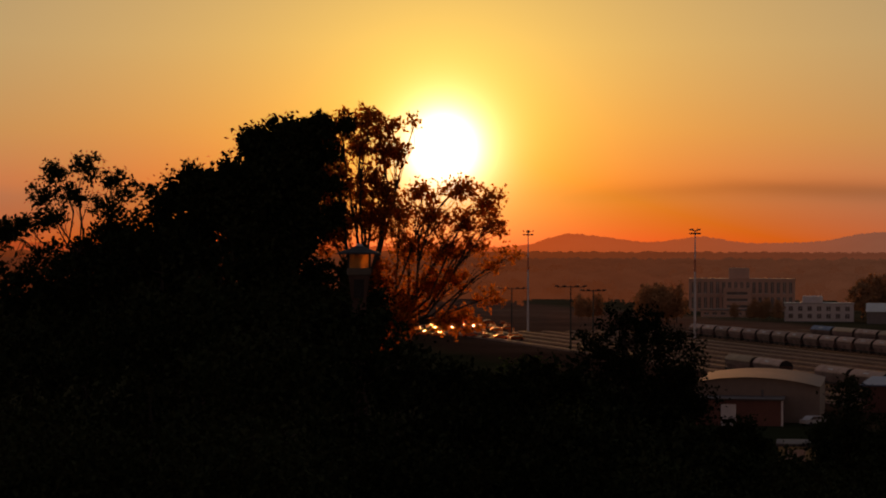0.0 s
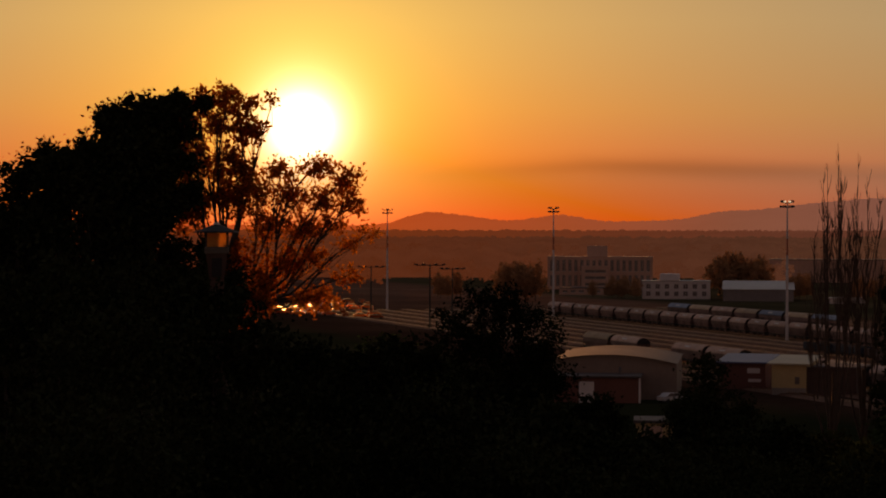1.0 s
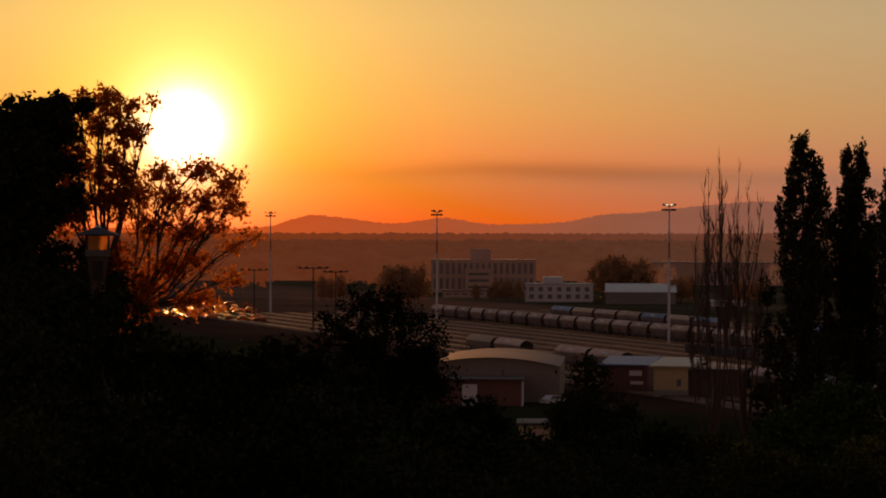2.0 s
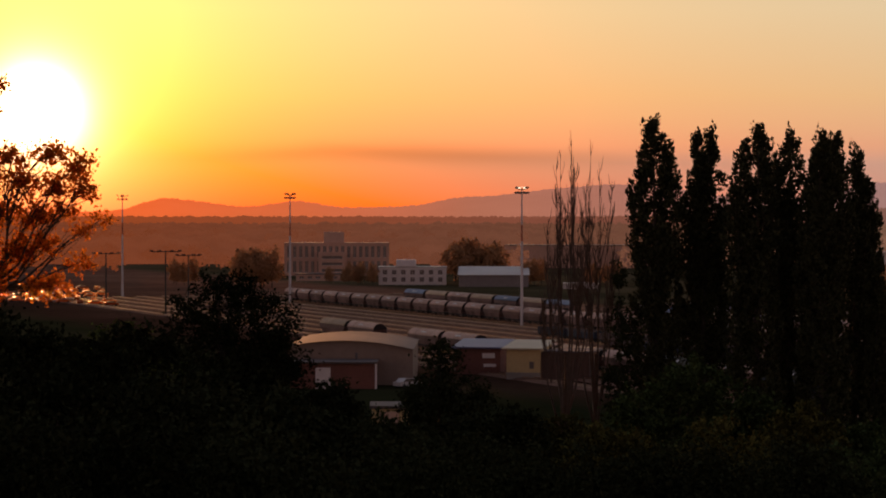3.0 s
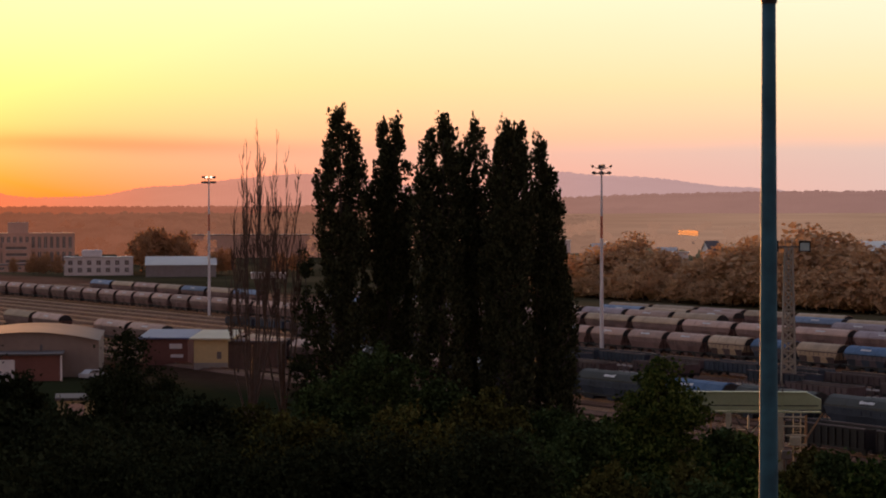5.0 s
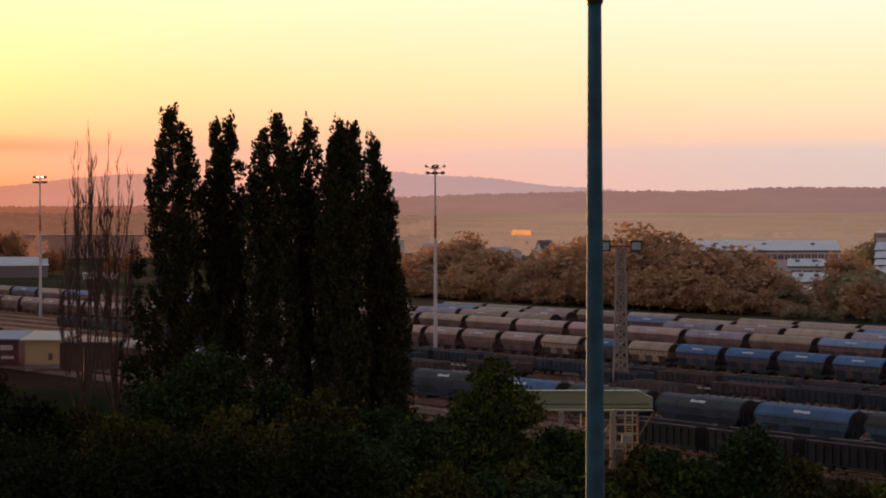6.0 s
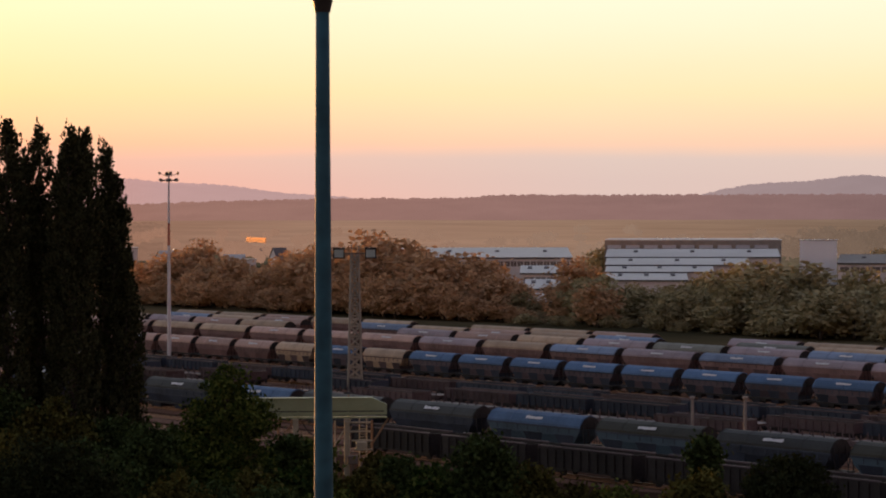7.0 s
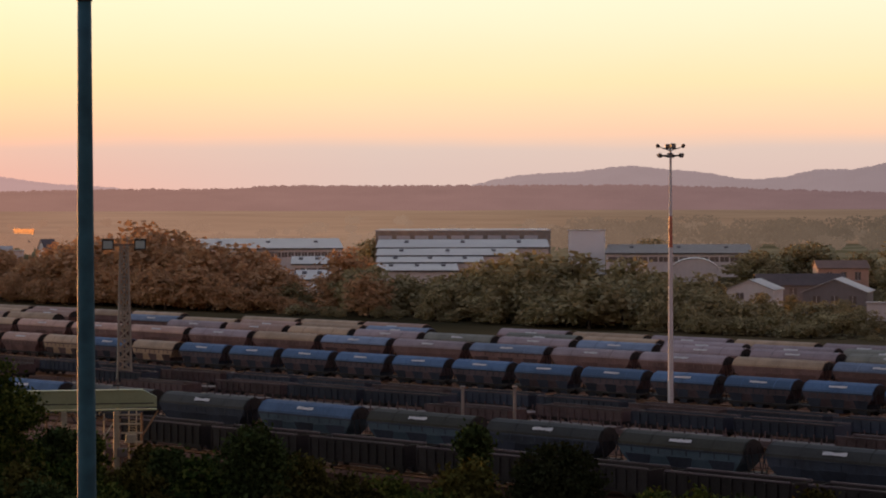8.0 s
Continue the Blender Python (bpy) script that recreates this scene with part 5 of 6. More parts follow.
def glint_roof():
    """A polished sheet roof, aimed to mirror the orange sky beside the sun."""
    d = 1500
    p = polar(22.1, d)
    t = thing("sunlit_roof", (p.x, p.y, ground_z(p.x, p.y)), 0, "polished metal roof flashing in the sun", "shed")
    part("wall", boxed(-4, 4, -4, 4, 0, 4.0), GREY_WALL, t)
    to_eye = (Vector((0, 0, EYE)) - Vector((p.x, p.y, 12))).normalized()
    lit = polar(-5.0, 1.0, 0.012).normalized()
    normal = (to_eye + lit).normalized()
    flat = normal.cross(Vector((0, 0, 1))).normalized()
    up = flat.cross(normal)
    q = Matrix((flat, up, normal)).transposed().to_4x4()
    bm = boxed(-25, 25, -1.5, 1.5, -0.1, 0.1)
    bmesh.ops.transform(bm, matrix=Matrix.Translation((0, 0, 8.5)) @ q, verts=bm.verts)
    part("roof_sheet", bm, COPPER, t)


glint_roof()


# ---- trees ----
def on_hill(az, d, sink=0.15):
    p = polar(az, d)
    return (p.x, p.y, ground_z(p.x, p.y) - sink)


def crowns_at(az, d, blobs, place):
    """Ellipsoids given by bearing, elevation and their half sizes in degrees, in the tree's own axes."""
    k = d * math.tan(radians(1.0))
    return [(d * math.tan(radians(a - az)), dy * k, high(e, d) - place[2], ra * k, max(ra, re) * 0.8 * k, re * k) for a, e, ra, re, dy in blobs]


def sight_tree(label, az, d, blobs, name="tree", skirt=0.0, hole=None, **kw):
    """hole: bearings and elevations between which the crown is open."""
    place = on_hill(az, d)
    cs = crowns_at(az, d, blobs, place)
    if hole:
        kw["gap"] = (d * math.tan(radians(hole[0] - az)), d * math.tan(radians(hole[1] - az)), high(hole[2], d) - place[2], high(hole[3], d) - place[2])
    if skirt:
        c = cs[0]
        cs.append((c[0], 0, c[2] * 0.42, c[3] * skirt, c[3] * skirt * 0.8, c[2] * 0.5))
    return tree(name, label, place, rot_to(az), cs, **kw)


# the dark tree in front of the sun and its airy neighbours
D_OAK = 140
# Gap cut in the crowns so that sunlight reaches the lookout's pane.
GLIMPSE = (-2.32, -1.74, -0.40, 0.04)
sight_tree("large dark dense broadleaf tree against the sunset", -3.3, D_OAK,
           [(-4.15, 0.6, 1.25, 1.6, 0.0), (-3.4, 2.1, 0.45, 0.75, 0.1), (-4.2, 1.9, 0.75, 0.75, -0.1), (-3.75, 2.0, 0.7, 0.85, 0), (-3.3, 0.8, 0.34, 0.9, -0.2), (-4.7, 1.2, 0.8, 0.8, 0), (-3.4, -1.4, 2.2, 1.3, 0),
            (-4.45, 2.55, 0.36, 0.36, 0), (-3.9, 2.8, 0.34, 0.36, 0), (-3.25, 2.75, 0.34, 0.38, 0), (-2.9, 2.85, 0.26, 0.38, 0), (-2.75, 2.25, 0.2, 0.26, 0), (-2.85, 1.5, 0.24, 0.3, 0), (-2.65, 0.75, 0.26, 0.26, 0), (-2.45, 2.95, 0.16, 0.2, 0), (-5.15, 1.65, 0.4, 0.4, 0), (-5.6, 1.2, 0.6, 0.6, 0)],
           clumps=1200, per=40, spread=0.36, leaf=0.30, trunk=0.42, limb_count=110, seed=3, hole=GLIMPSE, shell=0.5, shoots=4, shoot=0.55)
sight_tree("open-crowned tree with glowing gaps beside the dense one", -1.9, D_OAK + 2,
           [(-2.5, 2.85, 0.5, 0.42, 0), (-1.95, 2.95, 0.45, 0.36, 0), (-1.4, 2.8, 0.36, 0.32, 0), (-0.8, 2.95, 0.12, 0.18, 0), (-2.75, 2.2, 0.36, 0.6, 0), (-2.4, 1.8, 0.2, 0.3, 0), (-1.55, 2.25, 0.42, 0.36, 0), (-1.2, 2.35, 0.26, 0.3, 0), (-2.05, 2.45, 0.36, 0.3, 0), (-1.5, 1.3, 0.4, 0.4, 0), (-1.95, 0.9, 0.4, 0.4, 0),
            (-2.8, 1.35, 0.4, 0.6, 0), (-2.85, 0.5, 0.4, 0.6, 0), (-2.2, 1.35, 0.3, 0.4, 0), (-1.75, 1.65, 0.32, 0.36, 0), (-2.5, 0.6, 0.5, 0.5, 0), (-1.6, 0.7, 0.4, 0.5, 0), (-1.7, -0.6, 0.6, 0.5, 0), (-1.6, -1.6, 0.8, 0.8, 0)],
           clumps=700, per=4, spread=0.22, leaf=0.26, trunk=0.2, limb_count=230, seed=6, hole=GLIMPSE, leafage=LEAF_HALF_GLARE, shell=0.55, fork=(0, 0, 15.0), shoots=3, shoot=0.6)
sight_tree("dark dense broadleaf tree beside the large one", -5.7, D_OAK + 8,
           [(-5.6, 0.7, 1.1, 0.95, 0), (-5.85, 1.5, 0.5, 0.5, 0), (-6.5, 1.25, 0.45, 0.45, 0), (-6.7, 0.1, 1.0, 1.1, 0), (-7.5, -0.3, 0.9, 1.1, 0), (-5.4, -1.0, 1.5, 1.1, 0)],
           clumps=620, per=44, spread=0.36, leaf=0.29, trunk=0.3, limb_count=70, seed=4, shell=0.5, shoots=3, shoot=0.6)
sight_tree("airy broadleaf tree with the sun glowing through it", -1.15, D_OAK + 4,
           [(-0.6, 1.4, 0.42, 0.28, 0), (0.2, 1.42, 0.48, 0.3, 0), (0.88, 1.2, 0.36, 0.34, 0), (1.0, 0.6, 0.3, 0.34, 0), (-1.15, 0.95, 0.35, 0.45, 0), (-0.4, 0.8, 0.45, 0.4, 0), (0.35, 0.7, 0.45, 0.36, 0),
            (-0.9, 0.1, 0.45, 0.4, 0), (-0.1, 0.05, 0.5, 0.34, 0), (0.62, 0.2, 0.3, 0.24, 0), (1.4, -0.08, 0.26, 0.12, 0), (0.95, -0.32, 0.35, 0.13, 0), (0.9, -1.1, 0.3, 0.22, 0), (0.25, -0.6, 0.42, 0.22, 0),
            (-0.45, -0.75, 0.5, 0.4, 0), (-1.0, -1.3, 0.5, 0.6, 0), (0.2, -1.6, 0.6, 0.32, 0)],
           clumps=600, per=2, spread=0.22, leaf=0.235, trunk=0.17, limb_count=300, seed=5, hole=GLIMPSE, leafage=LEAF_GLARE, shell=0.5, fork=(-0.2, 0, 14.2), shoots=3, shoot=0.6)
sight_tree("small open-crowned tree beside the dark tree", -8.35, 150,
           [(-8.95, 1.8, 0.36, 0.32, 0), (-8.3, 1.9, 0.4, 0.3, 0), (-7.75, 1.65, 0.32, 0.28, 0), (-7.4, 1.4, 0.26, 0.28, 0), (-9.25, 1.3, 0.36, 0.3, 0), (-8.55, 1.25, 0.3, 0.26, 0), (-7.85, 1.0, 0.35, 0.3, 0),
            (-9.05, 0.75, 0.45, 0.3, 0), (-9.75, 0.6, 0.5, 0.32, 0), (-10.2, 0.35, 0.4, 0.35, 0), (-7.6, 0.5, 0.5, 0.4, 0), (-8.4, -0.2, 1.3, 0.5, 0), (-8.6, -1.3, 1.8, 1.2, 0)],
           clumps=640, per=14, spread=0.28, leaf=0.26, trunk=0.16, limb_count=200, seed=7, shell=0.6, fork=(0, 0, 18.2), shoots=3, shoot=0.6)

# bushes on the slope: bearing, distance, crown top and half width in degrees
SLOPE = [(-6.6, 126, 0.7, 1.0), (3.6, 135, -3.6, 1.1), (5.6, 130, -4.1, 1.1), (2.4, 112, -3.6, 1.2), (0.4, 108, -3.3, 1.1), (3.9, 175, -3.2, 0.9), (5.6, 178, -3.9, 0.7), (7.6, 128, -4.5, 1.1), (9.9, 128, -4.9, 1.1), (-8.3, 128, -0.15, 1.3), (-6.2, 124, -0.25, 1.4), (-4.2, 120, -0.55, 1.4), (-2.4, 122, -1.0, 1.0), (-10.2, 125, -0.1, 1.2), (-9.6, 110, -1.2, 1.5), (-6.9, 105, -0.9, 1.6), (-4.6, 100, -1.6, 1.7), (-2.2, 112, -1.7, 1.3), (-0.6, 118, -2.3, 1.0), (1.0, 125, -2.6, 1.1),
         (2.2, 150, -2.35, 0.9), (-9.0, 80, -3.4, 2.2), (-5.2, 78, -3.6, 2.2), (-1.6, 82, -3.9, 2.0), (1.6, 88, -4.2, 1.9),
         (4.9, 92, -4.7, 1.7), (8.2, 95, -5.0, 1.7), (6.6, 150, -3.75, 0.7), (11.6, 98, -5.1, 1.7), (10.6, 165, -4.3, 0.9), (13.0, 150, -4.75, 0.9), (14.6, 100, -5.0, 1.5),
         (17.2, 104, -5.0, 1.6), (12.0, 175, -4.6, 0.8), (8.0, 165, -4.75, 0.6)]
for i, (az, d, el, r) in enumerate(SLOPE):
    olive = az > 7 and i % 3 == 0
    sight_tree("olive-yellow leafy bush on the slope" if olive else "dark leafy bush on the slope", az, d, [(az, el - r * 0.7, r, r * 0.7, 0), (az - r * 0.6, el - r * 0.95, r * 0.7, r * 0.6, 0), (az + r * 0.6, el - r * 0.9, r * 0.7, r * 0.62, 0)],
               name="bush", skirt=1.15, clumps=int(145 + 66 * r), per=24 if az < 6 else 40, spread=0.38, leaf=(0.0029 if az < 6 else 0.0022) * d, leafage=LEAF_OLIVE if olive else LEAF_NEAR, trunk=0.08, limb_count=14, seed=40 + i, group="bushes on the slope", category="bush")

sight_tree("round leafy tree above the bushes", 4.6, 205,
           [(4.1, -1.7, 0.72, 0.55, 0), (4.75, -1.6, 0.45, 0.42, 0), (4.5, -2.4, 1.3, 0.8, 0), (5.45, -2.45, 0.6, 0.6, 0), (3.4, -2.3, 0.6, 0.5, 0), (4.6, -3.6, 1.6, 1.0, 0), (5.6, -3.3, 0.6, 0.7, 0)],
           skirt=1.3, clumps=560, per=44, spread=0.42, leaf=0.33, trunk=0.2, limb_count=50, seed=61)
sight_tree("low spreading tree on the slope", 1.9, 190,
           [(1.9, -2.95, 0.9, 0.55, 0), (1.2, -3.4, 0.8, 0.6, 0), (2.7, -3.5, 0.8, 0.7, 0)], skirt=1.3, clumps=220, per=44, spread=0.4, leaf=0.32, trunk=0.15, limb_count=30, seed=62, leafage=LEAF_SHRUB)
sight_tree("bushy tree before the storage hall", 9.2, 200,
           [(9.15, -3.35, 0.5, 0.5, 0), (9.25, -4.0, 0.85, 0.6, 0), (8.7, -4.4, 0.6, 0.5, 0), (9.9, -4.3, 0.5, 0.5, 0)], skirt=1.3, clumps=260, per=44, spread=0.38, leaf=0.32, trunk=0.15, limb_count=30, seed=63)
sight_tree("small bush before the storage hall", 6.9, 190, [(6.85, -4.0, 0.32, 0.4, 0), (6.7, -4.5, 0.6, 0.5, 0)],
           skirt=1.3, clumps=90, per=44, spread=0.34, leaf=0.3, trunk=0.1, limb_count=14, seed=64)

# dense poplars: bearing, distance, then their leaders: bearing off the trunk, top, half width (degrees)
POPLARS = [(14.1, 215, [(-0.02, 2.27, 0.58), (0.28, 1.8, 0.3), (-0.3, 1.3, 0.26), (-0.15, -1.2, 0.5), (0.25, -0.2, 0.36)]),
           (15.2, 219, [(0.14, 2.0, 0.42), (-0.12, 1.98, 0.3), (0.05, 1.2, 0.36), (-0.42, 0.55, 0.32), (0.42, 0.3, 0.26), (0.0, -0.9, 0.6)]),
           (16.4, 213, [(0.06, 2.16, 0.42), (-0.3, 1.85, 0.26), (0.22, 1.3, 0.34), (-0.42, 0.9, 0.3), (0.0, -0.4, 0.62)]),
           (17.15, 217, [(0.06, 1.97, 0.4), (-0.25, 1.4, 0.26), (0.0, 0.5, 0.5)]),
           (17.9, 212, [(-0.06, 1.98, 0.34), (0.32, 1.95, 0.34), (0.1, 1.75, 0.5), (0.1, 0.9, 0.6), (0.0, 0.3, 0.6)]),
           (18.62, 216, [(0.06, 1.62, 0.36), (0.22, 1.0, 0.4), (0.3, 0.2, 0.46), (0.4, -0.8, 0.5), (0.55, -1.6, 0.46)])]


def poplar(az, d, leaders, seed):
    """A narrow upright poplar: several steep leaders hung with tall hard-edged tufts of leaves, gaps between them."""
    rng = np.random.default_rng(seed)
    place = on_hill(az, d)
    t = thing("poplar", place, rot_to(az), "tall dense dark Lombardy-shaped poplar", "tree", "row of poplars")
    k = d * math.tan(radians(1))
    h = high(max(e for _, e, _ in leaders), d) - place[2]
    bm = bmesh.new()
    tube(bm, ((0, 0, -0.5), (0.1, 0, h * 0.5), (leaders[0][0] * k, 0, h * 0.93)), (0.38, 0.24, 0.04), 8)
    part("trunk", bm, BARK, t)
    bm = bmesh.new()
    pts, axes = [], []
    for j, (off, top, w) in enumerate(leaders):
        tip = high(top - 0.1, d) - place[2]
        y = rng.normal() * 0.5
        low = 0.6 if j >= len(leaders) - 2 else max(0.6, tip - 12.0)
        tube(bm, ((0, 0, low * 0.6), (off * k * 0.8, y * 0.7, (low + tip) / 2), (off * k, y, tip - 0.3)), (0.16, 0.1, 0.015), 5)
        n = int((tip - low) * w * k * (3.1 if low > 1 else 3.8))
        for i in range(n):
            down = (i + rng.uniform(0, 1)) / n * (tip - low)
            wide = w * k * min(1.0, (down / (1.25 * k)) ** 0.72 + 0.03)
            a = rng.uniform(0, 2 * math.pi)
            r = wide * rng.uniform(0.25, 1.0) ** 0.6
            c = np.array((off * k * (1 - 0.25 * down / 13) + r * math.cos(a), y + r * math.sin(a), tip - down))
            lean = np.array((math.cos(a) * 0.28, math.sin(a) * 0.28, 1.0))
            if i % 3 == 0:
                tube(bm, (c - lean * 1.3 - np.array((math.cos(a), math.sin(a), 0)) * r * 0.6, c - lean * 0.4, c + lean * 0.5), (0.05, 0.035, 0.012), 4)
            m = 74
            q = rng.normal(size=(m, 3))
            q *= (rng.uniform(0, 1, m) ** 0.4 / np.linalg.norm(q, axis=1))[:, None]
            size = rng.uniform(0.5, 1.15)
            rise = q[:, 2:3] * 1.25 * size
            pts.append(c + lean * rise + q * np.array((0.52, 0.52, 0)) * size * np.clip(1.15 - rise * 0.45, 0.25, 1.3))
            axes.append(np.tile(lean, (m, 1)) + q * 0.9)
    tagged(part("branchwork", bm, BARK, t), kind="stuff")
    link("crown", leaf_mesh("crown", np.concatenate(pts), 0.35, rng, np.concatenate(axes)), LEAF_POPLAR, t)


for i, (az, d, leaders) in enumerate(POPLARS):
    poplar(az, d, leaders, 80 + i)


def bare_tree(az, d, top, width, stems, seed):
    """A dead poplar: a bundle of steep bare limbs that fork into fine twigs."""
    rng = np.random.default_rng(seed)
    place = on_hill(az, d)
    t = thing("bare_poplar", place, rot_to(az), "dead bare poplar with steep leafless branches", "tree", "dead poplars")
    k = d * math.tan(radians(1))
    h = high(top, d) - place[2]
    bm = bmesh.new()
    tube(bm, ((0, 0, -0.5), (0.05, 0, h * 0.2), (0, 0, h * 0.4)), (0.32, 0.24, 0.12), 8)
    part("trunk", bm, BARK_PALE, t)
    twigs = bmesh.new()
    for i in range(stems):
        bm = bmesh.new()
        x = (i - (stems - 1) / 2) / max(1, stems - 1) * 2 * width * k * 0.72 + rng.normal() * 0.12
        y = rng.normal() * width * k * 0.4
        tip = h * (1.0 - 0.52 * abs(i - (stems - 1) / 2) / max(1, stems / 2) * rng.uniform(0.5, 1.1))
        z0 = h * rng.uniform(0.14, 0.36) * (0.5 + 0.5 * abs(x) / (width * k))
        pts = [Vector((0, 0, z0)), Vector((x * 0.36, y * 0.4, z0 + (tip - z0) * 0.15)), Vector((x * 0.74, y * 0.8, z0 + (tip - z0) * 0.4)),
               Vector((x * 0.94 + rng.normal() * 0.1, y, z0 + (tip - z0) * 0.7)), Vector((x, y, tip))]
        tube(bm, pts, (0.15, 0.105, 0.07, 0.036, 0.01), 5)
        part("limb", bm, BARK_PALE, t)
        for j in range(4):
            u = rng.uniform(0.25, 0.7)
            q = pts[1].lerp(pts[3], u / 0.7)
            a = rng.uniform(0, 2 * math.pi)
            ln = (tip - z0) * rng.uniform(0.2, 0.36) * (1.1 - 0.5 * u)
            side = Vector((math.cos(a), math.sin(a), 0))
            fork = [q, q + side * ln * 0.07 + Vector((0, 0, ln * 0.28)), q + side * ln * 0.13 + Vector((0, 0, ln * 0.65)), q + side * ln * 0.17 + Vector((0, 0, ln))]
            tube(twigs, fork, (0.055, 0.042, 0.028, 0.01), 5)
            for n in range(8):
                v = rng.uniform(0.2, 0.95)
                e0 = fork[1].lerp(fork[3], v)
                b = rng.uniform(0, 2 * math.pi)
                l2 = rng.uniform(0.7, 1.7)
                tube(twigs, (e0, e0 + Vector((math.cos(b) * l2 * 0.2, math.sin(b) * l2 * 0.2, l2 * 0.5)), e0 + Vector((math.cos(b) * l2 * 0.24, math.sin(b) * l2 * 0.24, l2))), (0.035, 0.028, 0.012), 4)
        for j in range(30):
            u = 0.25 + 0.74 * rng.random() ** 0.6
            q = pts[1].lerp(pts[3], u / 0.7) if u < 0.7 else pts[3].lerp(pts[4], (u - 0.7) / 0.3)
            a = rng.uniform(0, 2 * math.pi)
            ln = rng.uniform(1.2, 3.4) * (1.15 - u * 0.7)
            e = q + Vector((math.cos(a) * ln * 0.24, math.sin(a) * ln * 0.24, ln))
            mid = q.lerp(e, 0.4) + Vector((math.cos(a), math.sin(a), 0)) * ln * 0.04
            tube(twigs, (q, mid, e), (0.03, 0.022, 0.01), 4)
    tagged(part("twig_spray", twigs, BARK_PALE, t), kind="stuff")


bare_tree(12.08, 212, 2.14, 0.8, 8, 91)
bare_tree(12.76, 218, 2.06, 0.6, 6, 92)
sight_tree("leafy sapling at the foot of the dead poplars", 13.35, 214, [(13.3, -1.4, 0.12, 0.6, 0), (13.35, -2.6, 0.2, 0.9, 0), (13.3, -4.0, 0.35, 0.9, 0)],
           name="sapling", clumps=110, per=36, spread=0.25, leaf=0.3, trunk=0.08, limb_count=20, seed=93)

# shrubs at the foot of the poplars and down the slope in front of the wagons
FOOT = [(14.85, 170, -3.1, 0.9), (16.2, 172, -3.75, 0.9), (17.4, 168, -4.1, 0.9), (18.8, 170, -4.6, 0.8), (13.8, 172, -3.9, 0.7), (15.6, 140, -4.5, 1.2), (18.2, 138, -5.0, 1.1)]
for i, (az, d, el, r) in enumerate(FOOT):
    olive = i % 3 == 2
    sight_tree(("olive-yellow" if olive else "dark green") + " shrub at the foot of the poplars", az, d, [(az, el - r * 0.65, r * 0.75, r * 0.65, 0), (az - r * 0.5, el - r * 1.1, r * 0.6, r * 0.6, 0), (az + r * 0.5, el - r, r * 0.6, r * 0.6, 0), (az, el - r * 1.9, r * 1.1, r * 0.9, 0)],
               name="shrub", skirt=1.3, clumps=200, per=50, spread=0.36, leaf=0.0019 * d, leafage=LEAF_OLIVE if olive else LEAF_FOOT, shoots=2, shoot=0.5, trunk=0.09, limb_count=18, seed=110 + i, group="shrubs below the poplars", category="bush")
sight_tree("dark green young tree in front of the gantry", 21.45, 165, [(21.4, -3.95, 0.5, 0.45, 0), (21.5, -4.65, 0.95, 0.6, 0), (20.95, -4.75, 0.6, 0.5, 0), (22.0, -4.7, 0.55, 0.5, 0), (21.35, -5.6, 1.2, 0.9, 0)],
           skirt=1.4, clumps=560, per=40, spread=0.32, leaf=0.30, leafage=LEAF_SHRUB, trunk=0.14, limb_count=40, seed=121)
NEAR_R = [(23.5, 175, -5.15, 0.5), (22.8, 172, -5.0, 0.6), (24.9, 172, -5.55, 0.5), (20.1, 170, -4.75, 0.7), (19.4, 165, -5.0, 0.6), (40.2, 150, -6.55, 0.8), (37.6, 150, -6.55, 0.7), (25.4, 160, -5.55, 0.55), (22.0, 145, -5.9, 0.7), (24.0, 128, -6.35, 0.9), (21.0, 128, -6.0, 0.9), (29.4, 135, -6.2, 0.8), (31.3, 128, -6.5, 0.9), (19.8, 150, -4.75, 0.6), (20.2, 120, -5.9, 1.0), (23.2, 150, -5.75, 0.6), (22.6, 120, -6.2, 0.9), (24.6, 140, -5.9, 0.8), (26.3, 150, -5.75, 0.9), (27.35, 130, -5.05, 0.75),
          (28.4, 140, -5.75, 0.6), (30.4, 150, -6.3, 0.8), (32.4, 150, -5.15, 0.35), (32.2, 140, -5.9, 0.7), (36.6, 140, -6.6, 0.8), (38.6, 140, -6.75, 0.7)]
for i, (az, d, el, r) in enumerate(NEAR_R):
    tone = (LEAF_SHRUB, LEAF_FOOT, LEAF_OLIVE)[i % 3]
    sight_tree(("yellow-green", "dark green", "olive-yellow")[i % 3] + " shrub below the wagons", az, d, [(az, el - r * 0.6, r * 0.7, r * 0.6, 0), (az - r * 0.4, el - r * 1.2, r * 0.7, r * 0.7, 0), (az + r * 0.4, el - r * 1.1, r * 0.7, r * 0.7, 0)],
               name="shrub", skirt=1.3, clumps=165, per=30, spread=0.3, leaf=0.0023 * d, leafage=tone, shoots=1, shoot=0.5, trunk=0.07, limb_count=18, seed=140 + i, group="shrubs below the wagons", category="bush")
sight_tree("round dense dark bush", 34.3, 135, [(34.3, -6.55, 1.15, 1.1, 0)], name="bush", clumps=300, per=50, spread=0.24, leaf=0.24, leafage=LEAF_NEAR, trunk=0.08, limb_count=10, seed=170, shell=0.35, category="bush")

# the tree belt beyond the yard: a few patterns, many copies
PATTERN = []
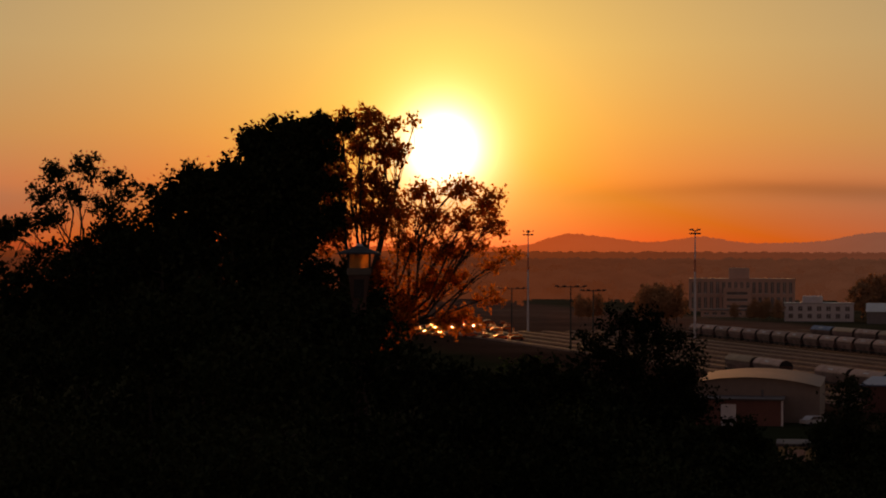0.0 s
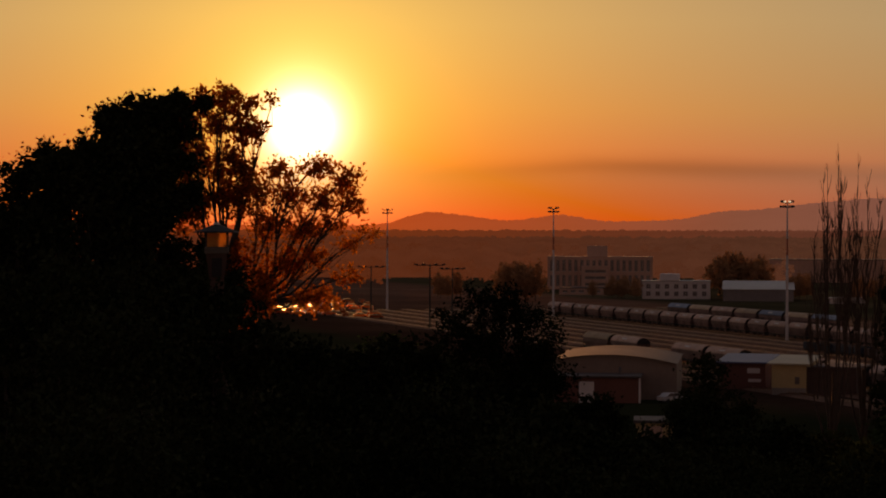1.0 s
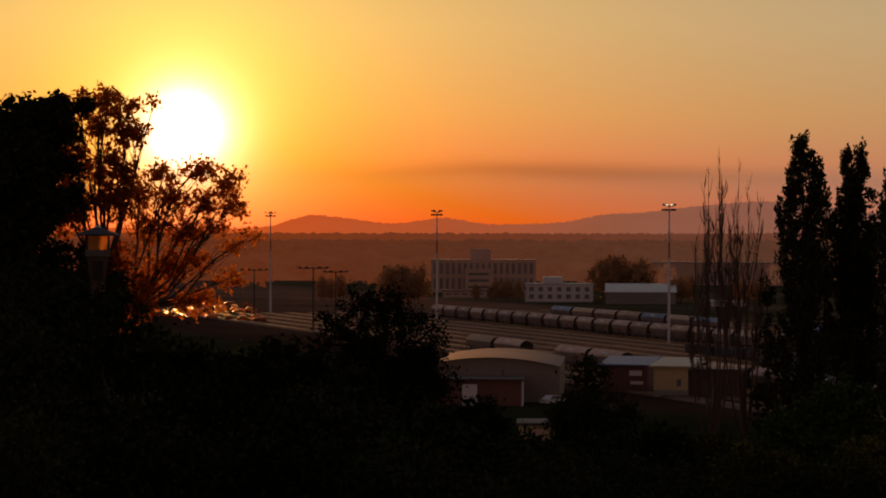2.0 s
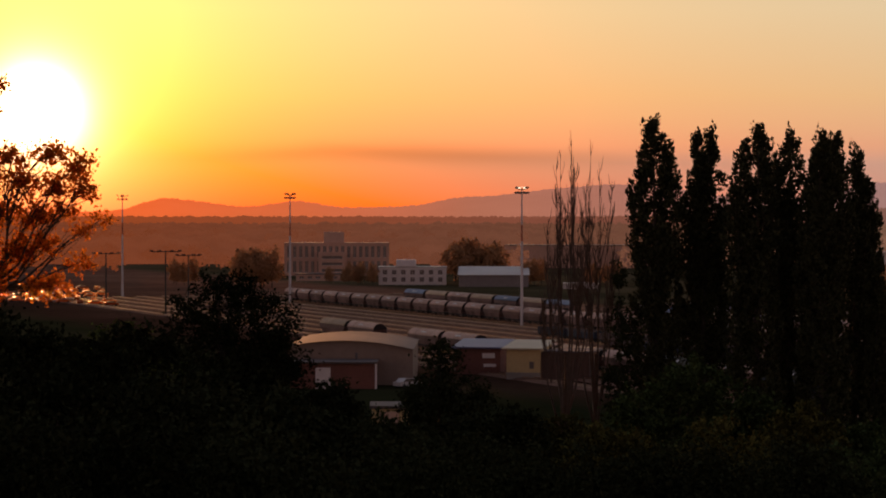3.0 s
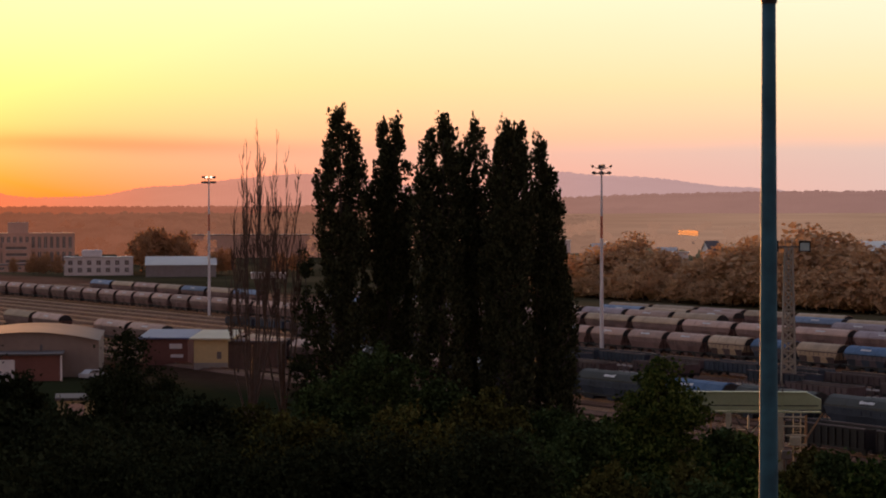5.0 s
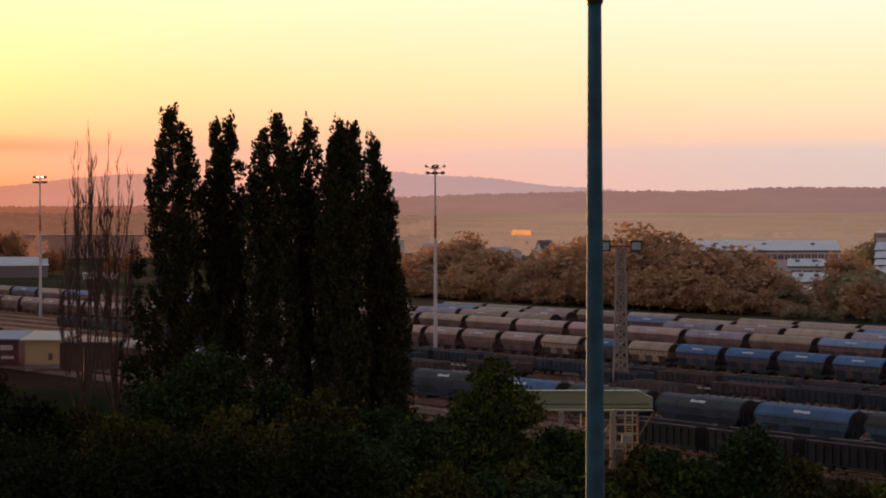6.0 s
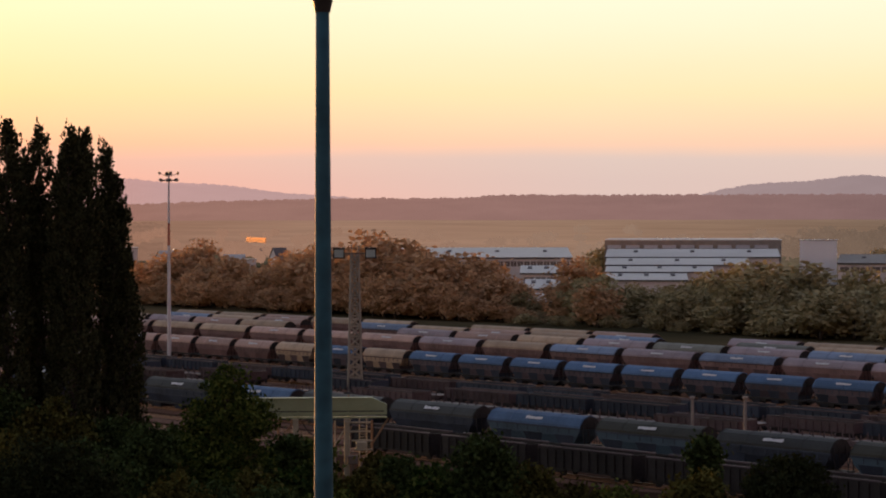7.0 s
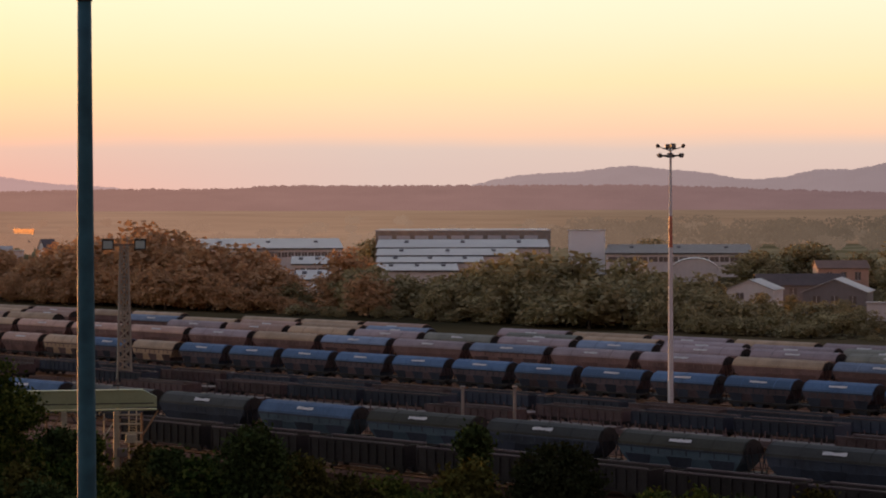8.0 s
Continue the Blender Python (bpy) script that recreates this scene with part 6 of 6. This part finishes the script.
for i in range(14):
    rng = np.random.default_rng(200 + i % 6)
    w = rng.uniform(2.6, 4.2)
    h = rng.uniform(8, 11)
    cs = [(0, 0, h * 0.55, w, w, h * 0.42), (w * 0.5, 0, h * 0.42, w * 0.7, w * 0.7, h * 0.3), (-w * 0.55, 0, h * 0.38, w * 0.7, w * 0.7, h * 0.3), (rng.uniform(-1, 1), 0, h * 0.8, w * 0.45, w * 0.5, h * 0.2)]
    PATTERN.append(tree("belt_tree", ("haze-tinted russet-brown tree" if i < 6 else "haze-pale olive-green tree") + " of the belt beyond the tracks", (0, 0, 0), 0, cs, clumps=84, per=19, spread=0.6, leaf=0.8,
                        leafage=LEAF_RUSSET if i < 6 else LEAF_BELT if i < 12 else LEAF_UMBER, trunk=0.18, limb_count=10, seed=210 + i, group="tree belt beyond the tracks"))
planted = set()


def plant(i, m):
    """Set out a pattern tree: the pattern itself at first, then copies of it."""
    if i in planted:
        return copy_thing(PATTERN[i], m)
    planted.add(i)
    PATTERN[i].matrix_world = m
    return PATTERN[i]


rng = random.Random(33)


def belt_height(az):
    """Height of the belt's crest along its length."""
    e = (-1.02 + 0.36 * g(az, 20.6, 0.8) + 0.50 * g(az, 24.6, 1.6) - 1.15 * g(az, 28.85, 0.42) - 0.25 * g(az, 22.0, 0.35) - 0.25 * g(az, 28.0, 0.5) + 0.42 * g(az, 29.75, 0.35)
         - 0.15 * g(az, 31.2, 0.7) + 0.25 * g(az, 34.3, 1.1) - 0.35 * smooth(35.5, 38.0, az) - 0.7 * smooth(37.4, 38.6, az) - 0.05)
    return e


for row, out in enumerate((392, 380, 370)):
    along = 620.0
    while along > 60:
        along -= rng.uniform(3.6, 6.0)
        p = yard(out + rng.uniform(-3, 3), along)
        az = math.degrees(math.atan2(p.x, p.y))
        d = math.hypot(p.x, p.y)
        if not 17.5 < az < 45:
            continue
        top = high(belt_height(az), d) * (1.0, 0.86, 0.55)[row] * rng.uniform(0.86, 1.04)
        if top < 2.2:
            continue
        # Trees nearer the sun's bearing take the warmer haze tint.
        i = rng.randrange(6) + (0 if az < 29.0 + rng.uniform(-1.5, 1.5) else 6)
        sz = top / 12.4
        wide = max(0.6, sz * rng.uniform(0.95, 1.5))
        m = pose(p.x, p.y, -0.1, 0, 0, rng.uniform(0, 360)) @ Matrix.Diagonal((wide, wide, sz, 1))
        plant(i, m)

# groves round the office block and the depot, and single trees in the plain
for az, d, top, n in ((4.9, 900, -0.56, 5), (5.3, 905, -0.68, 3), (9.85, 960, -0.44, 4), (10.2, 970, -0.52, 3), (7.4, 930, -1.02, 4), (6.9, 935, -1.1, 3), (11.3, 930, -0.9, 4), (3.4, 930, -0.9, 4), (13.0, 930, -1.0, 4),
                      (38.0, 640, -1.75, 2), (39.3, 560, -2.0, 3), (40.9, 545, -2.15, 3), (41.9, 600, -1.8, 3), (39.9, 820, -0.95, 4), (36.3, 930, -0.75, 4), (42.3, 820, -0.7, 4), (30.4, 960, -0.6, 3), (35.9, 900, -0.85, 3), (38.9, 760, -1.05, 5), (40.2, 780, -0.9, 6), (41.4, 760, -0.95, 6), (37.2, 905, -0.8, 4), (42.2, 700, -1.2, 5)):
    for k in range(n):
        a = az + rng.uniform(-0.35, 0.35)
        dd = d + rng.uniform(-12, 12)
        p = polar(a, dd)
        z0 = ground_z(p.x, p.y)
        sz = (high(top, dd) * rng.uniform(0.8, 1.02) - z0) / (10.9 if az < 15 else 12.0)
        if sz > 0.15:
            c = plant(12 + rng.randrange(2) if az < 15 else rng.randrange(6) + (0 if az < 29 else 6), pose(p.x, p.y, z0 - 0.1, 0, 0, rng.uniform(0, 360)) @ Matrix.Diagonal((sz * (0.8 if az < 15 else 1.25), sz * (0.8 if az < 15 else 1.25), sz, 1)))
            tagged(c, ("haze-tinted umber" if az < 15 else "haze-pale olive") + " tree near the buildings beyond the tracks", group="trees near the far buildings")


# ---- the lookout in the tree's shade ----
def lookout():
    """A small look-out tower: wide hat roof, a rear pane tinted with sky glow, grey parapet, flared shaft with a dark
    door.
    """
    d = 128
    p = polar(-2.1, d)
    z0 = ground_z(p.x, p.y)
    t = thing("lookout_tower", (p.x, p.y, z0), rot_to(-2.1), "small lookout tower with wide dark hat roof", "tower")
    k = d * math.tan(radians(1))
    zr, zs, zf = high(-0.04, d) - z0, high(-0.36, d) - z0, high(-0.55, d) - z0
    bm = bmesh.new()
    tube(bm, ((0, 0, zr), (0, 0, zr + 0.08), (0, 0, zr + 0.36), (0, 0, zr + 0.42)), (0.52 * k, 0.5 * k, 0.14 * k, 0.1 * k), 16)
    part("roof", bm, BLACK, t)
    bm = bmesh.new()
    tube(bm, ((0, 0, zr + 0.42), (0, 0, zr + 0.56)), (0.09 * k, 0.05 * k), 12)
    part("roof_cap", bm, WHITE_ROOF, t, "pale dome cap")
    w = 0.245 * k
    for sx in (-1, 1):
        for sy in (-1, 1):
            part("post", boxed(sx * w - 0.05, sx * w + 0.05, sy * w - 0.05, sy * w + 0.05, zs, zr), DARK_METAL, t)
    part("rear_pane", boxed(-w + 0.05, w - 0.05, w - 0.02, w + 0.02, zs, zr), GLOW_PANE, t, "rear pane tinted orange for the sky glow behind it")
    part("parapet", boxed(-w - 0.08, w + 0.08, -w - 0.08, w + 0.08, zs - 0.36, zs - 0.002, bevel=0.04), CONCRETE_DARK, t, "grey parapet")
    bm = bmesh.new()
    lo = [bm.verts.new(v) for v in ((-w * 0.7, -w * 0.7, zf - 1.2), (w * 0.7, -w * 0.7, zf - 1.2), (w * 0.7, w * 0.7, zf - 1.2), (-w * 0.7, w * 0.7, zf - 1.2))]
    hi = [bm.verts.new(v) for v in ((-w, -w, zs - 0.362), (w, -w, zs - 0.362), (w, w, zs - 0.362), (-w, w, zs - 0.362))]
    bm.faces.new(lo[::-1])
    bm.faces.new(hi)
    for i in range(4):
        bm.faces.new((lo[i], lo[(i + 1) % 4], hi[(i + 1) % 4], hi[i]))
    part("flared_shaft", bm, TIMBER, t)
    part("door", boxed(-0.26, 0.26, -w * 0.95, -w * 0.6, zf - 1.1, zs - 0.5), BLACK, t, "dark doorway")
    part("shaft", boxed(-w * 0.68, w * 0.68, -w * 0.68, w * 0.68, -0.3, zf - 1.2), TIMBER, t)


lookout()
